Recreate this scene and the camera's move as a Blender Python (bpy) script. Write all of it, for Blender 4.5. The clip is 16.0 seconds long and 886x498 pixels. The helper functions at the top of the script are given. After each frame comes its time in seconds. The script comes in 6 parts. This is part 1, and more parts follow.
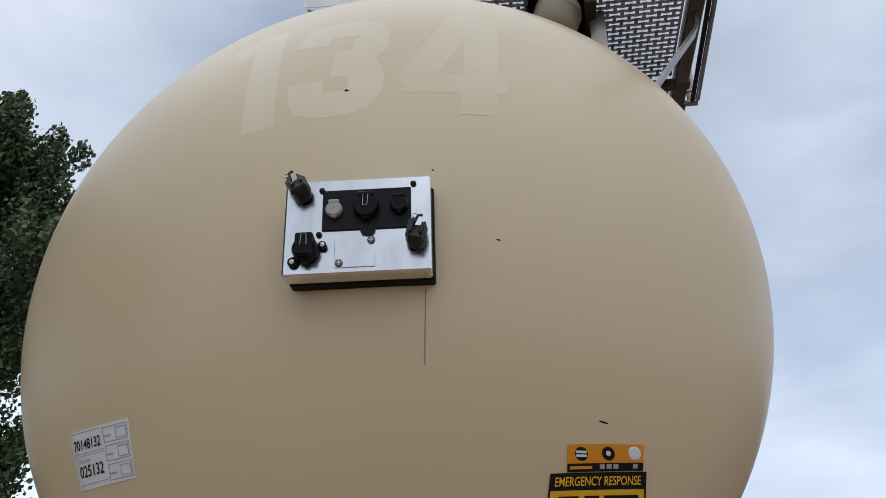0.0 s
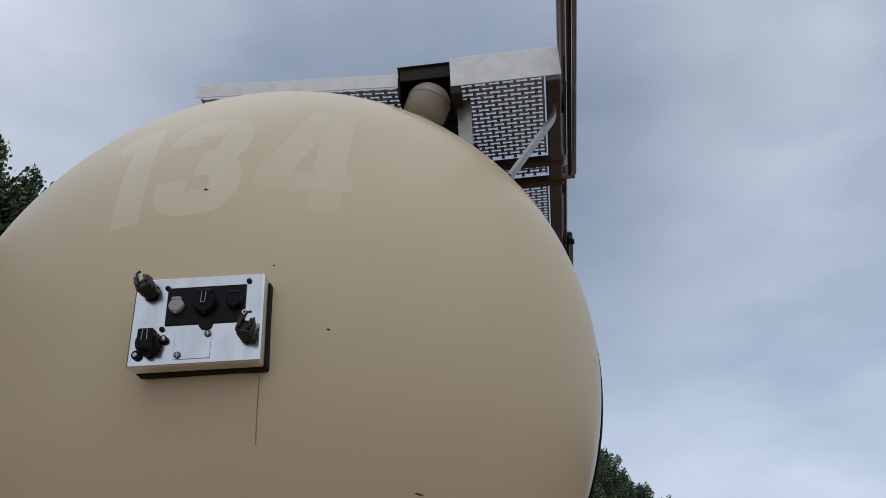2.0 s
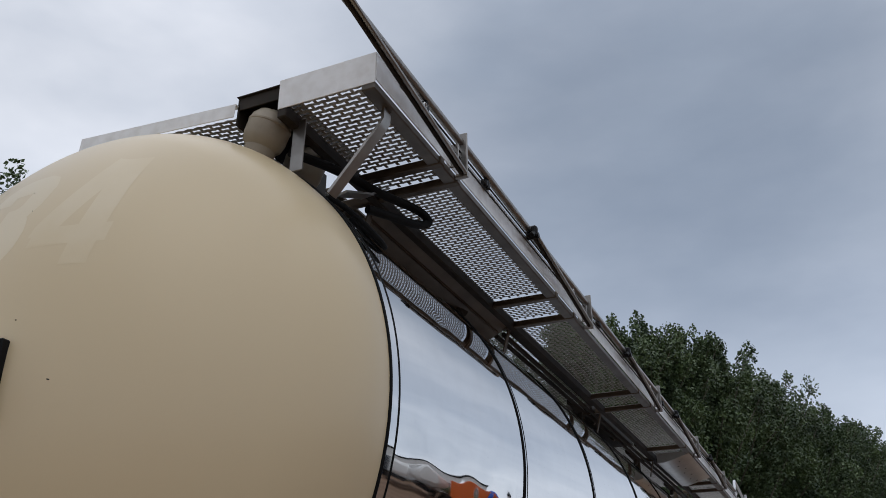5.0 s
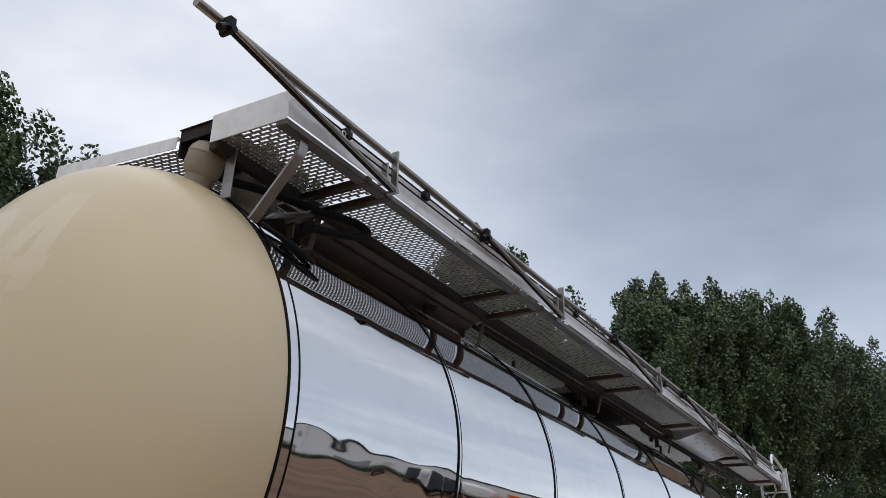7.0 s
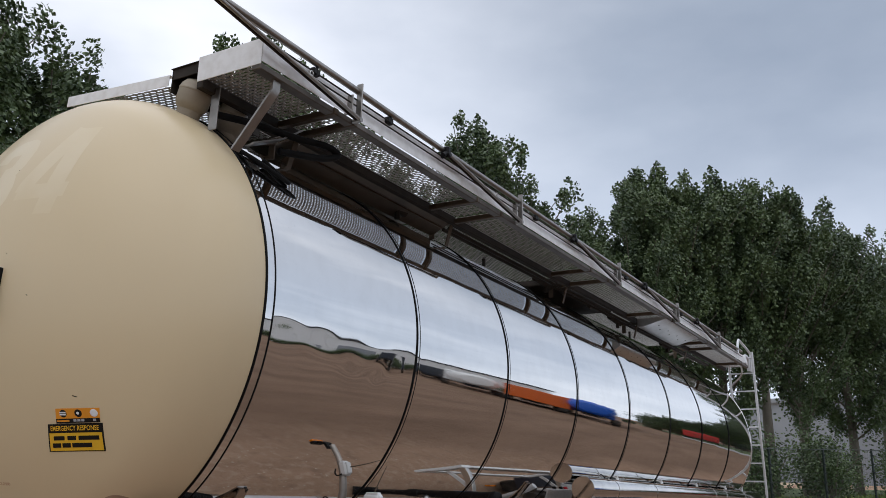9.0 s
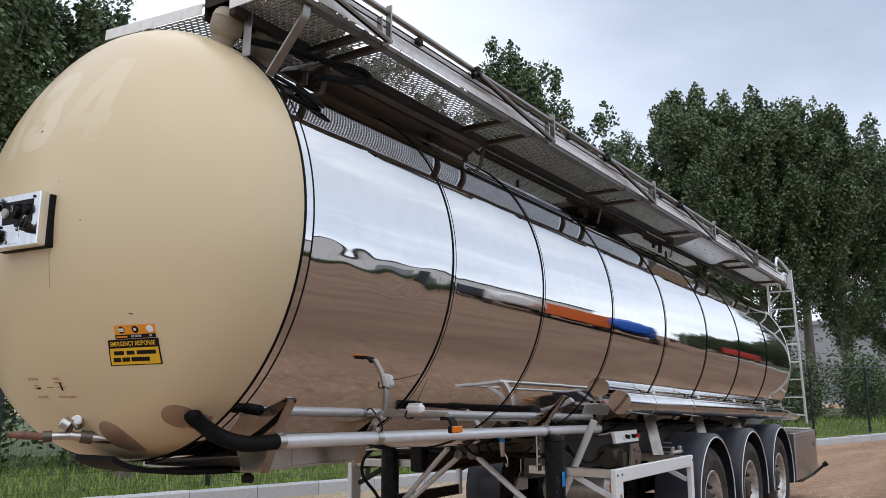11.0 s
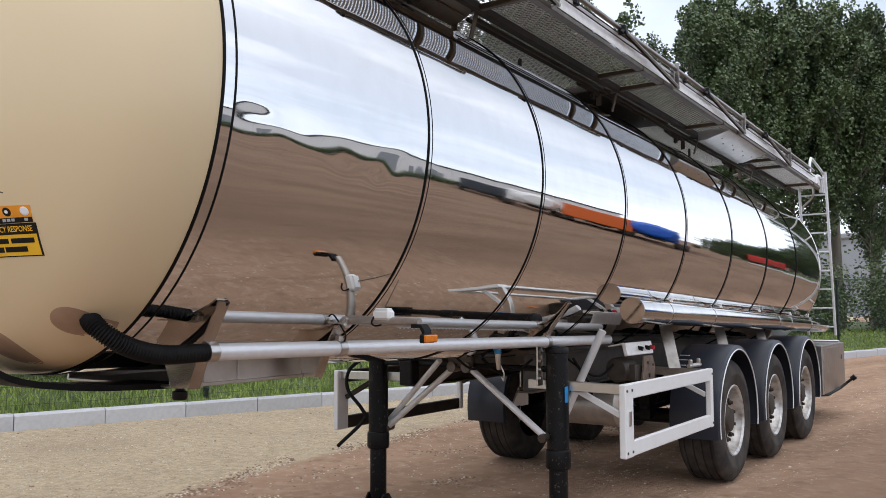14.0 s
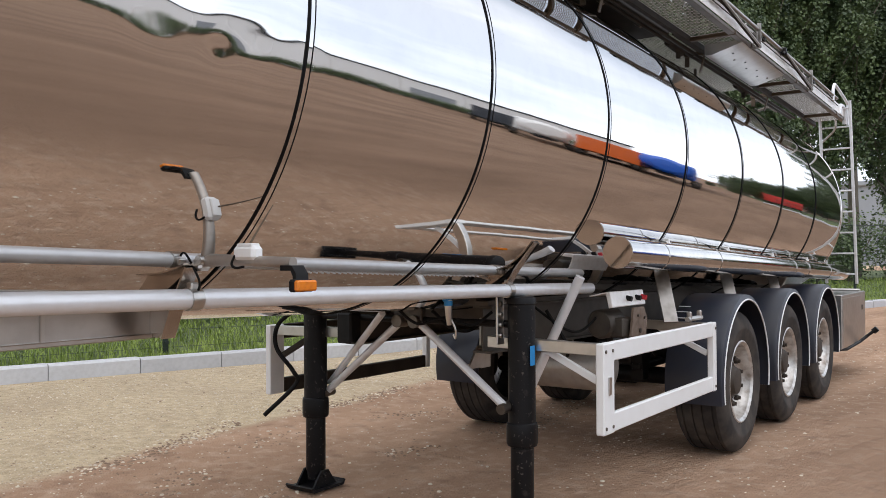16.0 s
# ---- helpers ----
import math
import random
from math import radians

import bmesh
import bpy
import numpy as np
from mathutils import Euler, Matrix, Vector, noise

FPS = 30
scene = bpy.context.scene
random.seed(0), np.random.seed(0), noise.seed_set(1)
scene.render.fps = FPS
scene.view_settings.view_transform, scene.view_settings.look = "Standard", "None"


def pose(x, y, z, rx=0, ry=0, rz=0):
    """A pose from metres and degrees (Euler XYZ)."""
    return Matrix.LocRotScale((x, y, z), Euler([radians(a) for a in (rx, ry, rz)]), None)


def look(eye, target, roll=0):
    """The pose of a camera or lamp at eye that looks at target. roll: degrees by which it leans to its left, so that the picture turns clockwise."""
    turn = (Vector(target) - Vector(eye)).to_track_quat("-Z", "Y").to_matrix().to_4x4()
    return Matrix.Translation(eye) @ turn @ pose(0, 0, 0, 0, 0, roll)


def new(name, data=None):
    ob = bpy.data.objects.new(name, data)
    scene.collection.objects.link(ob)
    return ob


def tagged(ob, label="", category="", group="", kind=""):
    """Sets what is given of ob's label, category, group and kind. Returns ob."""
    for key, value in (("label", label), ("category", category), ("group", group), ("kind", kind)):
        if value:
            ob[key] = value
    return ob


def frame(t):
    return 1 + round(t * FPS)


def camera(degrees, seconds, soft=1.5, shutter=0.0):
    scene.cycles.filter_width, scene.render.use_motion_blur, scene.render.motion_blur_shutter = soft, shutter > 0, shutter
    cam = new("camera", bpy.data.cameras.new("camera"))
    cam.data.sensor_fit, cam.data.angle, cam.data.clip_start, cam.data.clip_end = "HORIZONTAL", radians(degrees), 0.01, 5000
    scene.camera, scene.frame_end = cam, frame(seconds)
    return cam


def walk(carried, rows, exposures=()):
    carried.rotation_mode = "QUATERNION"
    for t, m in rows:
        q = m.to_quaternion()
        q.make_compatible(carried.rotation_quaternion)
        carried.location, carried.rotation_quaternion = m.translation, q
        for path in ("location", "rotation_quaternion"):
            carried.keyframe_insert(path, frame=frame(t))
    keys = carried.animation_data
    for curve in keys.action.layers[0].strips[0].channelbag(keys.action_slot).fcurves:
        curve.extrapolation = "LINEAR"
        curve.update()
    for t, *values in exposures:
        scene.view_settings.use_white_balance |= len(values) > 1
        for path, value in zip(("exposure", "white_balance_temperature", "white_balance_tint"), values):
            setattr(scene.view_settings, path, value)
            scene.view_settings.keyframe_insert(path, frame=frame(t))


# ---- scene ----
cam = camera(55.47, 16.0, 0.4)
PATH = [
    (0, (0.527, -1.622, 1.448), (0.288, 0.196, 2.244), -1.4),
    (0.5, (0.516, -1.649, 1.487), (0.300, 0.164, 2.304), -1.6),
    (1, (0.537, -1.668, 1.494), (0.329, 0.142, 2.319), -1.7),
    (1.5, (0.692, -1.727, 1.490), (0.503, 0.076, 2.336), -2.0),
    (2, (0.921, -1.823, 1.478), (0.719, -0.028, 2.339), -2.5),
    (2.5, (1.112, -1.828, 1.466), (0.823, -0.051, 2.336), -2.3),
    (3, (1.267, -1.781, 1.487), (0.982, 0.002, 2.349), -2.2),
    (3.5, (1.466, -1.750, 1.480), (1.119, 0.023, 2.338), -2.2),
    (5.8, (2.480, -1.354, 1.633), (1.613, 0.249, 2.455), 0.4),
    (6, (2.540, -1.366, 1.637), (1.661, 0.232, 2.458), 0.6),
    (6.5, (2.658, -1.435, 1.641), (1.766, 0.152, 2.467), 0.3),
    (7, (2.856, -1.469, 1.634), (1.932, 0.134, 2.394), 0.7),
    (7.5, (3.041, -1.503, 1.635), (2.104, 0.110, 2.355), 0.7),
    (8, (3.212, -1.678, 1.624), (2.258, -0.042, 2.267), 1.2),
    (8.2, (3.259, -1.751, 1.615), (2.298, -0.102, 2.213), 1.3),
    (10.3, (3.412, -1.925, 1.495), (2.393, -0.264, 1.947), 0.0),
    (10.5, (3.415, -1.930, 1.491), (2.378, -0.275, 1.921), -0.0),
    (11, (3.425, -1.941, 1.476), (2.352, -0.290, 1.823), -0.3),
    (11.5, (3.410, -1.931, 1.484), (2.315, -0.278, 1.743), -0.1),
    (12, (3.414, -1.871, 1.472), (2.308, -0.222, 1.711), -0.1),
    (12.5, (3.420, -1.776, 1.454), (2.305, -0.126, 1.638), -0.1),
    (13, (3.344, -1.624, 1.444), (2.226, 0.026, 1.608), -0.1),
    (13.5, (3.243, -1.407, 1.451), (2.118, 0.238, 1.611), -0.2),
    (14, (3.196, -1.201, 1.436), (2.064, 0.442, 1.582), -0.2),
    (14.5, (3.155, -0.916, 1.443), (2.017, 0.724, 1.573), -0.1),
    (15, (3.082, -0.669, 1.411), (1.938, 0.966, 1.529), -0.2),
    (15.5, (2.963, -0.398, 1.420), (1.811, 1.237, 1.472), -0.2),
    (16, (2.908, -0.116, 1.391), (1.752, 1.516, 1.419), -0.3),
]
EXPOSURES = [(0, -0.38, 5720, 8), (0.5, -0.62, 5700, 8), (1.5, -0.70, 5700, 8), (3.5, -0.71, 5760, 8), (6, -0.49, 5980, 9), (8, -0.34, 6000, 9), (10.5, 0.0, 6000, 10), (12.5, 0.40, 6030, 9), (14, 0.37, 6080, 10), (15.2, 0.38, 6150, 10), (16, 0.54, 6230, 10)]
walk(cam, [(t, look(eye, target, roll)) for t, eye, target, roll in PATH], EXPOSURES)

# ---- light ----
SUN_EL, SUN_AZ = 50.0, 150.0
world = bpy.data.worlds.new("overcast")
scene.world = world
world.use_nodes = True


def sky():
    nt = world.node_tree
    nt.nodes.clear()
    N, L = nt.nodes.new, nt.links.new
    out, bg = N("ShaderNodeOutputWorld"), N("ShaderNodeBackground")
    tex = N("ShaderNodeTexSky")
    tex.sky_type, tex.sun_disc = "NISHITA", False
    tex.sun_elevation, tex.sun_rotation = radians(SUN_EL), radians(SUN_AZ)
    co, mp = N("ShaderNodeTexCoord"), N("ShaderNodeMapping")
    mp.inputs["Scale"].default_value = (1.0, 1.0, 2.2)
    mp.inputs["Location"].default_value = (0.35, 0.1, 0.2)
    n1, n2 = N("ShaderNodeTexNoise"), N("ShaderNodeTexNoise")
    n1.inputs["Scale"].default_value, n1.inputs["Detail"].default_value, n1.inputs["Roughness"].default_value = 1.7, 5, 0.5
    n2.inputs["Scale"].default_value, n2.inputs["Detail"].default_value = 4.5, 6
    add = N("ShaderNodeMix")
    add.data_type = "FLOAT"
    add.inputs[0].default_value = 0.25
    ramp = N("ShaderNodeValToRGB")
    e = ramp.color_ramp.elements
    e[0].position, e[0].color = 0.38, (3.1, 3.38, 3.9, 1)
    e[1].position, e[1].color = 0.64, (5.7, 5.8, 6.1, 1)
    mid = ramp.color_ramp.elements.new(0.5)
    mid.color = (4.2, 4.42, 4.85, 1)
    mix = N("ShaderNodeMix")
    mix.data_type = "RGBA"
    mix.inputs[0].default_value = 0.93
    L(co.outputs["Generated"], mp.inputs["Vector"])
    L(mp.outputs[0], n1.inputs["Vector"])
    L(mp.outputs[0], n2.inputs["Vector"])
    L(n1.outputs[0], add.inputs[2])
    L(n2.outputs[0], add.inputs[3])
    L(add.outputs[0], ramp.inputs[0])
    # the cover is thinner beyond the trailer than behind the camera
    dot, mr, gl = N("ShaderNodeVectorMath"), N("ShaderNodeMapRange"), N("ShaderNodeVectorMath")
    dot.operation, gl.operation = "DOT_PRODUCT", "MULTIPLY"
    dot.inputs[1].default_value = (0.25, 0.95, 0.18)
    mr.inputs[1].default_value, mr.inputs[2].default_value = -0.6, 0.5
    warm = N("ShaderNodeMix")
    warm.data_type = "RGBA"
    warm.inputs[6].default_value, warm.inputs[7].default_value = (1.48, 1.46, 1.44, 1), (1.98, 1.95, 1.92, 1)
    L(co.outputs["Generated"], dot.inputs[0])
    L(dot.outputs["Value"], mr.inputs[0])
    L(ramp.outputs[0], gl.inputs[0])
    L(mr.outputs[0], warm.inputs[0])
    L(warm.outputs[2], gl.inputs[1])
    L(tex.outputs[0], mix.inputs[6])
    # an overcast sky is brighter towards the zenith
    sx, zr, zen = N("ShaderNodeSeparateXYZ"), N("ShaderNodeMapRange"), N("ShaderNodeVectorMath")
    zr.interpolation_type, zen.operation = "SMOOTHSTEP", "SCALE"
    tint = N("ShaderNodeMix")
    tint.data_type = "RGBA"
    tint.inputs[6].default_value, tint.inputs[7].default_value = (1, 1, 1, 1), (1.07, 1.0, 0.925, 1)
    warmed = N("ShaderNodeVectorMath")
    warmed.operation = "MULTIPLY"
    for k, v in zip((1, 2, 3, 4), (0.50, 1.0, 1.0, 1.70)):
        zr.inputs[k].default_value = v
    L(co.outputs["Generated"], sx.inputs[0])
    L(sx.outputs["Z"], zr.inputs[0])
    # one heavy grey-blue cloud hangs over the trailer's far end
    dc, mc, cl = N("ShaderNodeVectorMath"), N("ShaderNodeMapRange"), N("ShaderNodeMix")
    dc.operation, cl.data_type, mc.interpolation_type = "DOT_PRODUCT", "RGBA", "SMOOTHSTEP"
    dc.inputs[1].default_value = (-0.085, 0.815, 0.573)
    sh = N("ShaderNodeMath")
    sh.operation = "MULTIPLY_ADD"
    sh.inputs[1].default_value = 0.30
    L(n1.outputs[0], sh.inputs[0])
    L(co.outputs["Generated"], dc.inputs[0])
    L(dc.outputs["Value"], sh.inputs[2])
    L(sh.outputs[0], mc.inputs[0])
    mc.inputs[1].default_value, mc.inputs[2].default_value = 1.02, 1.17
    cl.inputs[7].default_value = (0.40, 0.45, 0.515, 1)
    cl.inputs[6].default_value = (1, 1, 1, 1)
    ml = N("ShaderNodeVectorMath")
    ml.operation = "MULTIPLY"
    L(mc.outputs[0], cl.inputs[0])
    L(gl.outputs[0], zen.inputs[0])
    L(zr.outputs[0], zen.inputs["Scale"])
    tr = N("ShaderNodeMapRange")
    for k, v in zip((1, 2), (0.25, 0.8)):
        tr.inputs[k].default_value = v
    L(sx.outputs["Z"], tr.inputs[0])
    L(tr.outputs[0], tint.inputs[0])
    L(zen.outputs[0], warmed.inputs[0])
    L(tint.outputs[2], warmed.inputs[1])
    L(warmed.outputs[0], ml.inputs[0])
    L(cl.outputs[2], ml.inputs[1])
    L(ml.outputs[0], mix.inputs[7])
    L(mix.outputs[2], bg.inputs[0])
    bg.inputs[1].default_value = 0.12
    L(bg.outputs[0], out.inputs[0])


sky()
sun = new("sun", bpy.data.lights.new("sun", "SUN"))
sun.data.energy, sun.data.angle, sun.data.color = 0.45, radians(60), (1.0, 0.95, 0.88)
sun.matrix_world = pose(0, 0, 30, 90 - SUN_EL, 0, 180 - SUN_AZ)

# ---- materials ----


def mat(name, base, rough=0.5, metal=0.0, grain=0.0, scale=8.0, dark=None, bump=0.0, bscale=40.0, stain=0.0, sscale=1.5, random_tint=0.0, spec=0.5, stretch=(1, 1, 1), band=(0.4, 0.72)):
    m = bpy.data.materials.new(name)
    m.use_nodes = True
    nt = m.node_tree
    N, L = nt.nodes.new, nt.links.new
    b = nt.nodes["Principled BSDF"]
    b.inputs["Roughness"].default_value, b.inputs["Metallic"].default_value = rough, metal
    b.inputs["Specular IOR Level"].default_value = spec
    col = (*base, 1)
    b.inputs["Base Color"].default_value = col
    co, mp = N("ShaderNodeTexCoord"), N("ShaderNodeMapping")
    mp.inputs["Scale"].default_value = stretch
    L(co.outputs["Object"], mp.inputs["Vector"])
    src = None
    if grain or stain:
        d = dark or tuple(c * 0.55 for c in base)
        n = N("ShaderNodeTexNoise")
        n.inputs["Scale"].default_value, n.inputs["Detail"].default_value = scale, 6
        s = N("ShaderNodeTexNoise")
        s.inputs["Scale"].default_value, s.inputs["Detail"].default_value = sscale, 4
        L(mp.outputs[0], n.inputs["Vector"])
        L(mp.outputs[0], s.inputs["Vector"])
        r1, r2 = N("ShaderNodeMapRange"), N("ShaderNodeMapRange")
        for r, top in ((r1, grain), (r2, stain)):
            r.inputs[1].default_value, r.inputs[2].default_value = band
            r.inputs[4].default_value = top
        L(n.outputs[0], r1.inputs[0])
        L(s.outputs[0], r2.inputs[0])
        a = N("ShaderNodeMath")
        a.operation, a.use_clamp = "ADD", True
        L(r1.outputs[0], a.inputs[0])
        L(r2.outputs[0], a.inputs[1])
        mx = N("ShaderNodeMix")
        mx.data_type = "RGBA"
        mx.inputs[6].default_value, mx.inputs[7].default_value = col, (*d, 1)
        L(a.outputs[0], mx.inputs[0])
        src = mx.outputs[2]
    if random_tint:
        oi, hs = N("ShaderNodeObjectInfo"), N("ShaderNodeHueSaturation")
        mr = N("ShaderNodeMapRange")
        mr.inputs[3].default_value, mr.inputs[4].default_value = 1 - random_tint, 1 + random_tint
        L(oi.outputs["Random"], mr.inputs[0])
        L(mr.outputs[0], hs.inputs["Value"])
        if src:
            L(src, hs.inputs["Color"])
        else:
            hs.inputs["Color"].default_value = col
        src = hs.outputs[0]
    if src:
        L(src, b.inputs["Base Color"])
    if bump:
        n = N("ShaderNodeTexNoise")
        n.inputs["Scale"].default_value, n.inputs["Detail"].default_value = bscale, 4
        bp = N("ShaderNodeBump")
        bp.inputs["Strength"].default_value, bp.inputs["Distance"].default_value = min(1, bump * 20), bump
        L(mp.outputs[0], n.inputs["Vector"])
        L(n.outputs[0], bp.inputs["Height"])
        L(bp.outputs[0], b.inputs["Normal"])
    return m


CREAM = mat("cream_paint", (0.66, 0.535, 0.335), 0.30, grain=0.06, scale=2.0, stain=0.10, sscale=0.9, dark=(0.44, 0.36, 0.22), stretch=(1, 1, 0.35))
# dirty cream, with the shade under the tray mixed into its colour
DIRTY_SHADED = mat("dirty_shaded_cream_paint", (0.34, 0.29, 0.21), 0.5, grain=0.5, scale=9, dark=(0.17, 0.14, 0.105), stain=0.4, sscale=5)
FAINT = mat("fainter_number", (0.70, 0.592, 0.405), 0.32, grain=0.9, scale=5, dark=(0.665, 0.545, 0.345), stain=0.4, sscale=3)
FADED = mat("faded_number", (0.72, 0.617, 0.43), 0.32, grain=0.35, scale=5, dark=(0.68, 0.565, 0.37), stain=0.35, sscale=3)
MIRROR = mat("polished_steel", (0.80, 0.795, 0.785), 0.034, 1.0, grain=0.14, scale=9, dark=(0.60, 0.585, 0.565), bump=0.0017, bscale=2.2)
RAIL = mat("dull_rail_steel", (0.34, 0.32, 0.295), 0.32, 0.85, grain=0.4, scale=16, dark=(0.13, 0.115, 0.10), stain=0.3)
SATIN = mat("satin_steel", (0.66, 0.65, 0.63), 0.09, 1.0, grain=0.3, scale=10, dark=(0.42, 0.40, 0.37), stain=0.3, sscale=3)
STEEL = mat("brushed_steel", (0.58, 0.565, 0.54), 0.30, 1.0, grain=0.35, scale=14, dark=(0.36, 0.34, 0.31), stain=0.25)
STEEL_D = mat("stained_steel", (0.15, 0.13, 0.11), 0.45, 0.8, grain=0.5, scale=12, dark=(0.06, 0.05, 0.04), stain=0.5)
PLATE = mat("white_aluminium", (0.88, 0.87, 0.855), 0.36, 0.15, grain=0.25, scale=20, dark=(0.42, 0.37, 0.30), stain=0.15)
ALU = mat("aluminium_tube", (0.74, 0.755, 0.775), 0.34, 0.35, grain=0.2, scale=18, dark=(0.48, 0.45, 0.42), stain=0.15)
RUBBER = mat("black_rubber", (0.005, 0.005, 0.0055), 0.62, grain=0.4, scale=10, dark=(0.018, 0.017, 0.016), bump=0.002, spec=0.16)
TYRE = mat("tyre_rubber", (0.026, 0.024, 0.023), 0.8, spec=0.22, grain=0.6, scale=9, dark=(0.085, 0.070, 0.058), stain=0.35, sscale=4, bump=0.003)
BLACK = mat("black_enamel", (0.005, 0.005, 0.0055), 0.42, grain=0.3, scale=14, dark=(0.024, 0.021, 0.019), stain=0.12, sscale=5, bump=0.001, spec=0.18)
FENDER = mat("fender_plastic", (0.016, 0.020, 0.034), 0.38, spec=0.42, grain=0.3, scale=6, dark=(0.04, 0.038, 0.036), stain=0.2)
CHIPPED = mat("chipped_black_enamel", (0.005, 0.005, 0.006), 0.45, grain=0.6, scale=48, dark=(0.12, 0.105, 0.09), stain=0.18, sscale=14, bump=0.0015, spec=0.22, band=(0.62, 0.70))
CHASSIS = mat("chassis_paint", (0.085, 0.072, 0.058), 0.55, 0.3, grain=0.6, scale=9, dark=(0.035, 0.028, 0.022), stain=0.5, sscale=3)
WHITE = mat("white_paint", (0.74, 0.75, 0.75), 0.38, grain=0.12, scale=10, dark=(0.5, 0.47, 0.42), stain=0.1)
SEALANT = mat("black_seal", (0.004, 0.004, 0.004), 0.55, spec=0.12)
ALU_D = mat("dull_aluminium", (0.42, 0.39, 0.355), 0.38, 0.6, grain=0.4, scale=12, dark=(0.22, 0.19, 0.165), stain=0.4, sscale=3)
ORANGE = mat("amber_lens", (0.66, 0.19, 0.010), 0.22, grain=0.5, scale=60, dark=(0.42, 0.11, 0.008))
CONCRETE = mat("kerb_concrete", (0.50, 0.51, 0.53), 0.85, grain=0.3, scale=20, dark=(0.34, 0.34, 0.35), stain=0.35, sscale=2.5, random_tint=0.08, bump=0.003, bscale=60)
LEAF = mat("leaf", (0.125, 0.175, 0.066), 0.50, grain=0.9, scale=1.3, dark=(0.028, 0.052, 0.022), stain=0.5, sscale=0.35)
BARK = mat("bark", (0.16, 0.14, 0.11), 0.9, grain=0.6, scale=6, bump=0.02, bscale=12, stretch=(1, 1, 0.3))
FENCE = mat("fence_green", (0.012, 0.022, 0.018), 0.5)
GRASS = mat("grass_blade", (0.29, 0.37, 0.085), 0.6, grain=0.9, scale=2.4, dark=(0.13, 0.19, 0.04), stain=0.4, sscale=0.4, spec=0.2)

# ---- mesh helpers ----


class Shape:
    """A mesh in the making: vertices and faces."""

    def __init__(self):
        self.v, self.f = [], []

    def add(self, verts, faces, m=None):
        o = len(self.v)
        self.v += [tuple(m @ Vector(p)) for p in verts] if m else [tuple(p) for p in verts]
        self.f += [[i + o for i in f] for f in faces]
        return self

    def box(self, c, s, b=0.004, m=None):
        """A chamfered box: centre, size, chamfer."""
        hx, hy, hz = s[0] / 2, s[1] / 2, s[2] / 2
        b = min(b, hx * 0.49, hy * 0.49, hz * 0.49)
        pts, idx = [], {}
        for ax in range(3):
            for sg in (-1, 1):
                for u in (-1, 1):
                    for w in (-1, 1):
                        h = [hx, hy, hz]
                        p = [0, 0, 0]
                        q = [a for a in range(3) if a != ax]
                        p[ax] = sg * h[ax]
                        p[q[0]] = u * (h[q[0]] - b)
                        p[q[1]] = w * (h[q[1]] - b)
                        key = [0, 0, 0]
                        key[ax], key[q[0]], key[q[1]] = sg, u, w
                        idx[(ax, *key)] = len(pts)
                        pts.append((p[0] + c[0], p[1] + c[1], p[2] + c[2]))
        F = []
        for ax in range(3):
            q = [a for a in range(3) if a != ax]
            for sg in (-1, 1):
                f = []
                for u, w in ((-1, -1), (1, -1), (1, 1), (-1, 1)):
                    k = [0, 0, 0]
                    k[ax], k[q[0]], k[q[1]] = sg, u, w
                    f.append(idx[(ax, *k)])
                F.append(f)
        for a1, a2 in ((0, 1), (0, 2), (1, 2)):
            a3 = 3 - a1 - a2
            for s1 in (-1, 1):
                for s2 in (-1, 1):
                    k1, k2 = [0, 0, 0], [0, 0, 0]
                    k1[a1], k1[a2], k1[a3] = s1, s2, -1
                    k2[a1], k2[a2], k2[a3] = s1, s2, 1
                    F.append([idx[(a1, *k1)], idx[(a1, *k2)], idx[(a2, *k2)], idx[(a2, *k1)]])
        for sx in (-1, 1):
            for sy in (-1, 1):
                for sz in (-1, 1):
                    F.append([idx[(0, sx, sy, sz)], idx[(1, sx, sy, sz)], idx[(2, sx, sy, sz)]])
        return self.add(pts, F, m)

    def tube(self, path, r, n=12, cap=True, m=None):
        """A round tube along a polyline; r is a number or one per point."""
        P = [Vector(p) for p in path]
        rs = r if isinstance(r, (list, tuple)) else [r] * len(P)
        t0 = (P[1] - P[0]).normalized()
        up = Vector((0, 0, 1)) if abs(t0.z) < 0.9 else Vector((1, 0, 0))
        side = t0.cross(up).normalized()
        verts, faces = [], []
        for i, p in enumerate(P):
            t = (P[min(i + 1, len(P) - 1)] - P[max(i - 1, 0)]).normalized()
            side = (side - t * side.dot(t)).normalized()
            w = t.cross(side)
            for k in range(n):
                a = 2 * math.pi * k / n
                verts.append(p + (side * math.cos(a) + w * math.sin(a)) * rs[i])
        for i in range(len(P) - 1):
            for k in range(n):
                faces.append([i * n + k, i * n + (k + 1) % n, (i + 1) * n + (k + 1) % n, (i + 1) * n + k])
        if cap:
            faces.append(list(range(n))[::-1])
            faces.append([(len(P) - 1) * n + k for k in range(n)])
        return self.add(verts, faces, m)

    def lathe(self, prof, n=48, m=None, a0=0.0, a1=360.0):
        """Profile of (radius, height) turned about the local z axis."""
        full = abs(a1 - a0) > 359.9
        k = n if full else n + 1
        verts, faces = [], []
        for r, h in prof:
            for i in range(k):
                a = radians(a0 + (a1 - a0) * i / n)
                verts.append((r * math.cos(a), r * math.sin(a), h))
        for j in range(len(prof) - 1):
            for i in range(n):
                i2 = (i + 1) % k
                faces.append([j * k + i, j * k + i2, (j + 1) * k + i2, (j + 1) * k + i])
        return self.add(verts, faces, m)

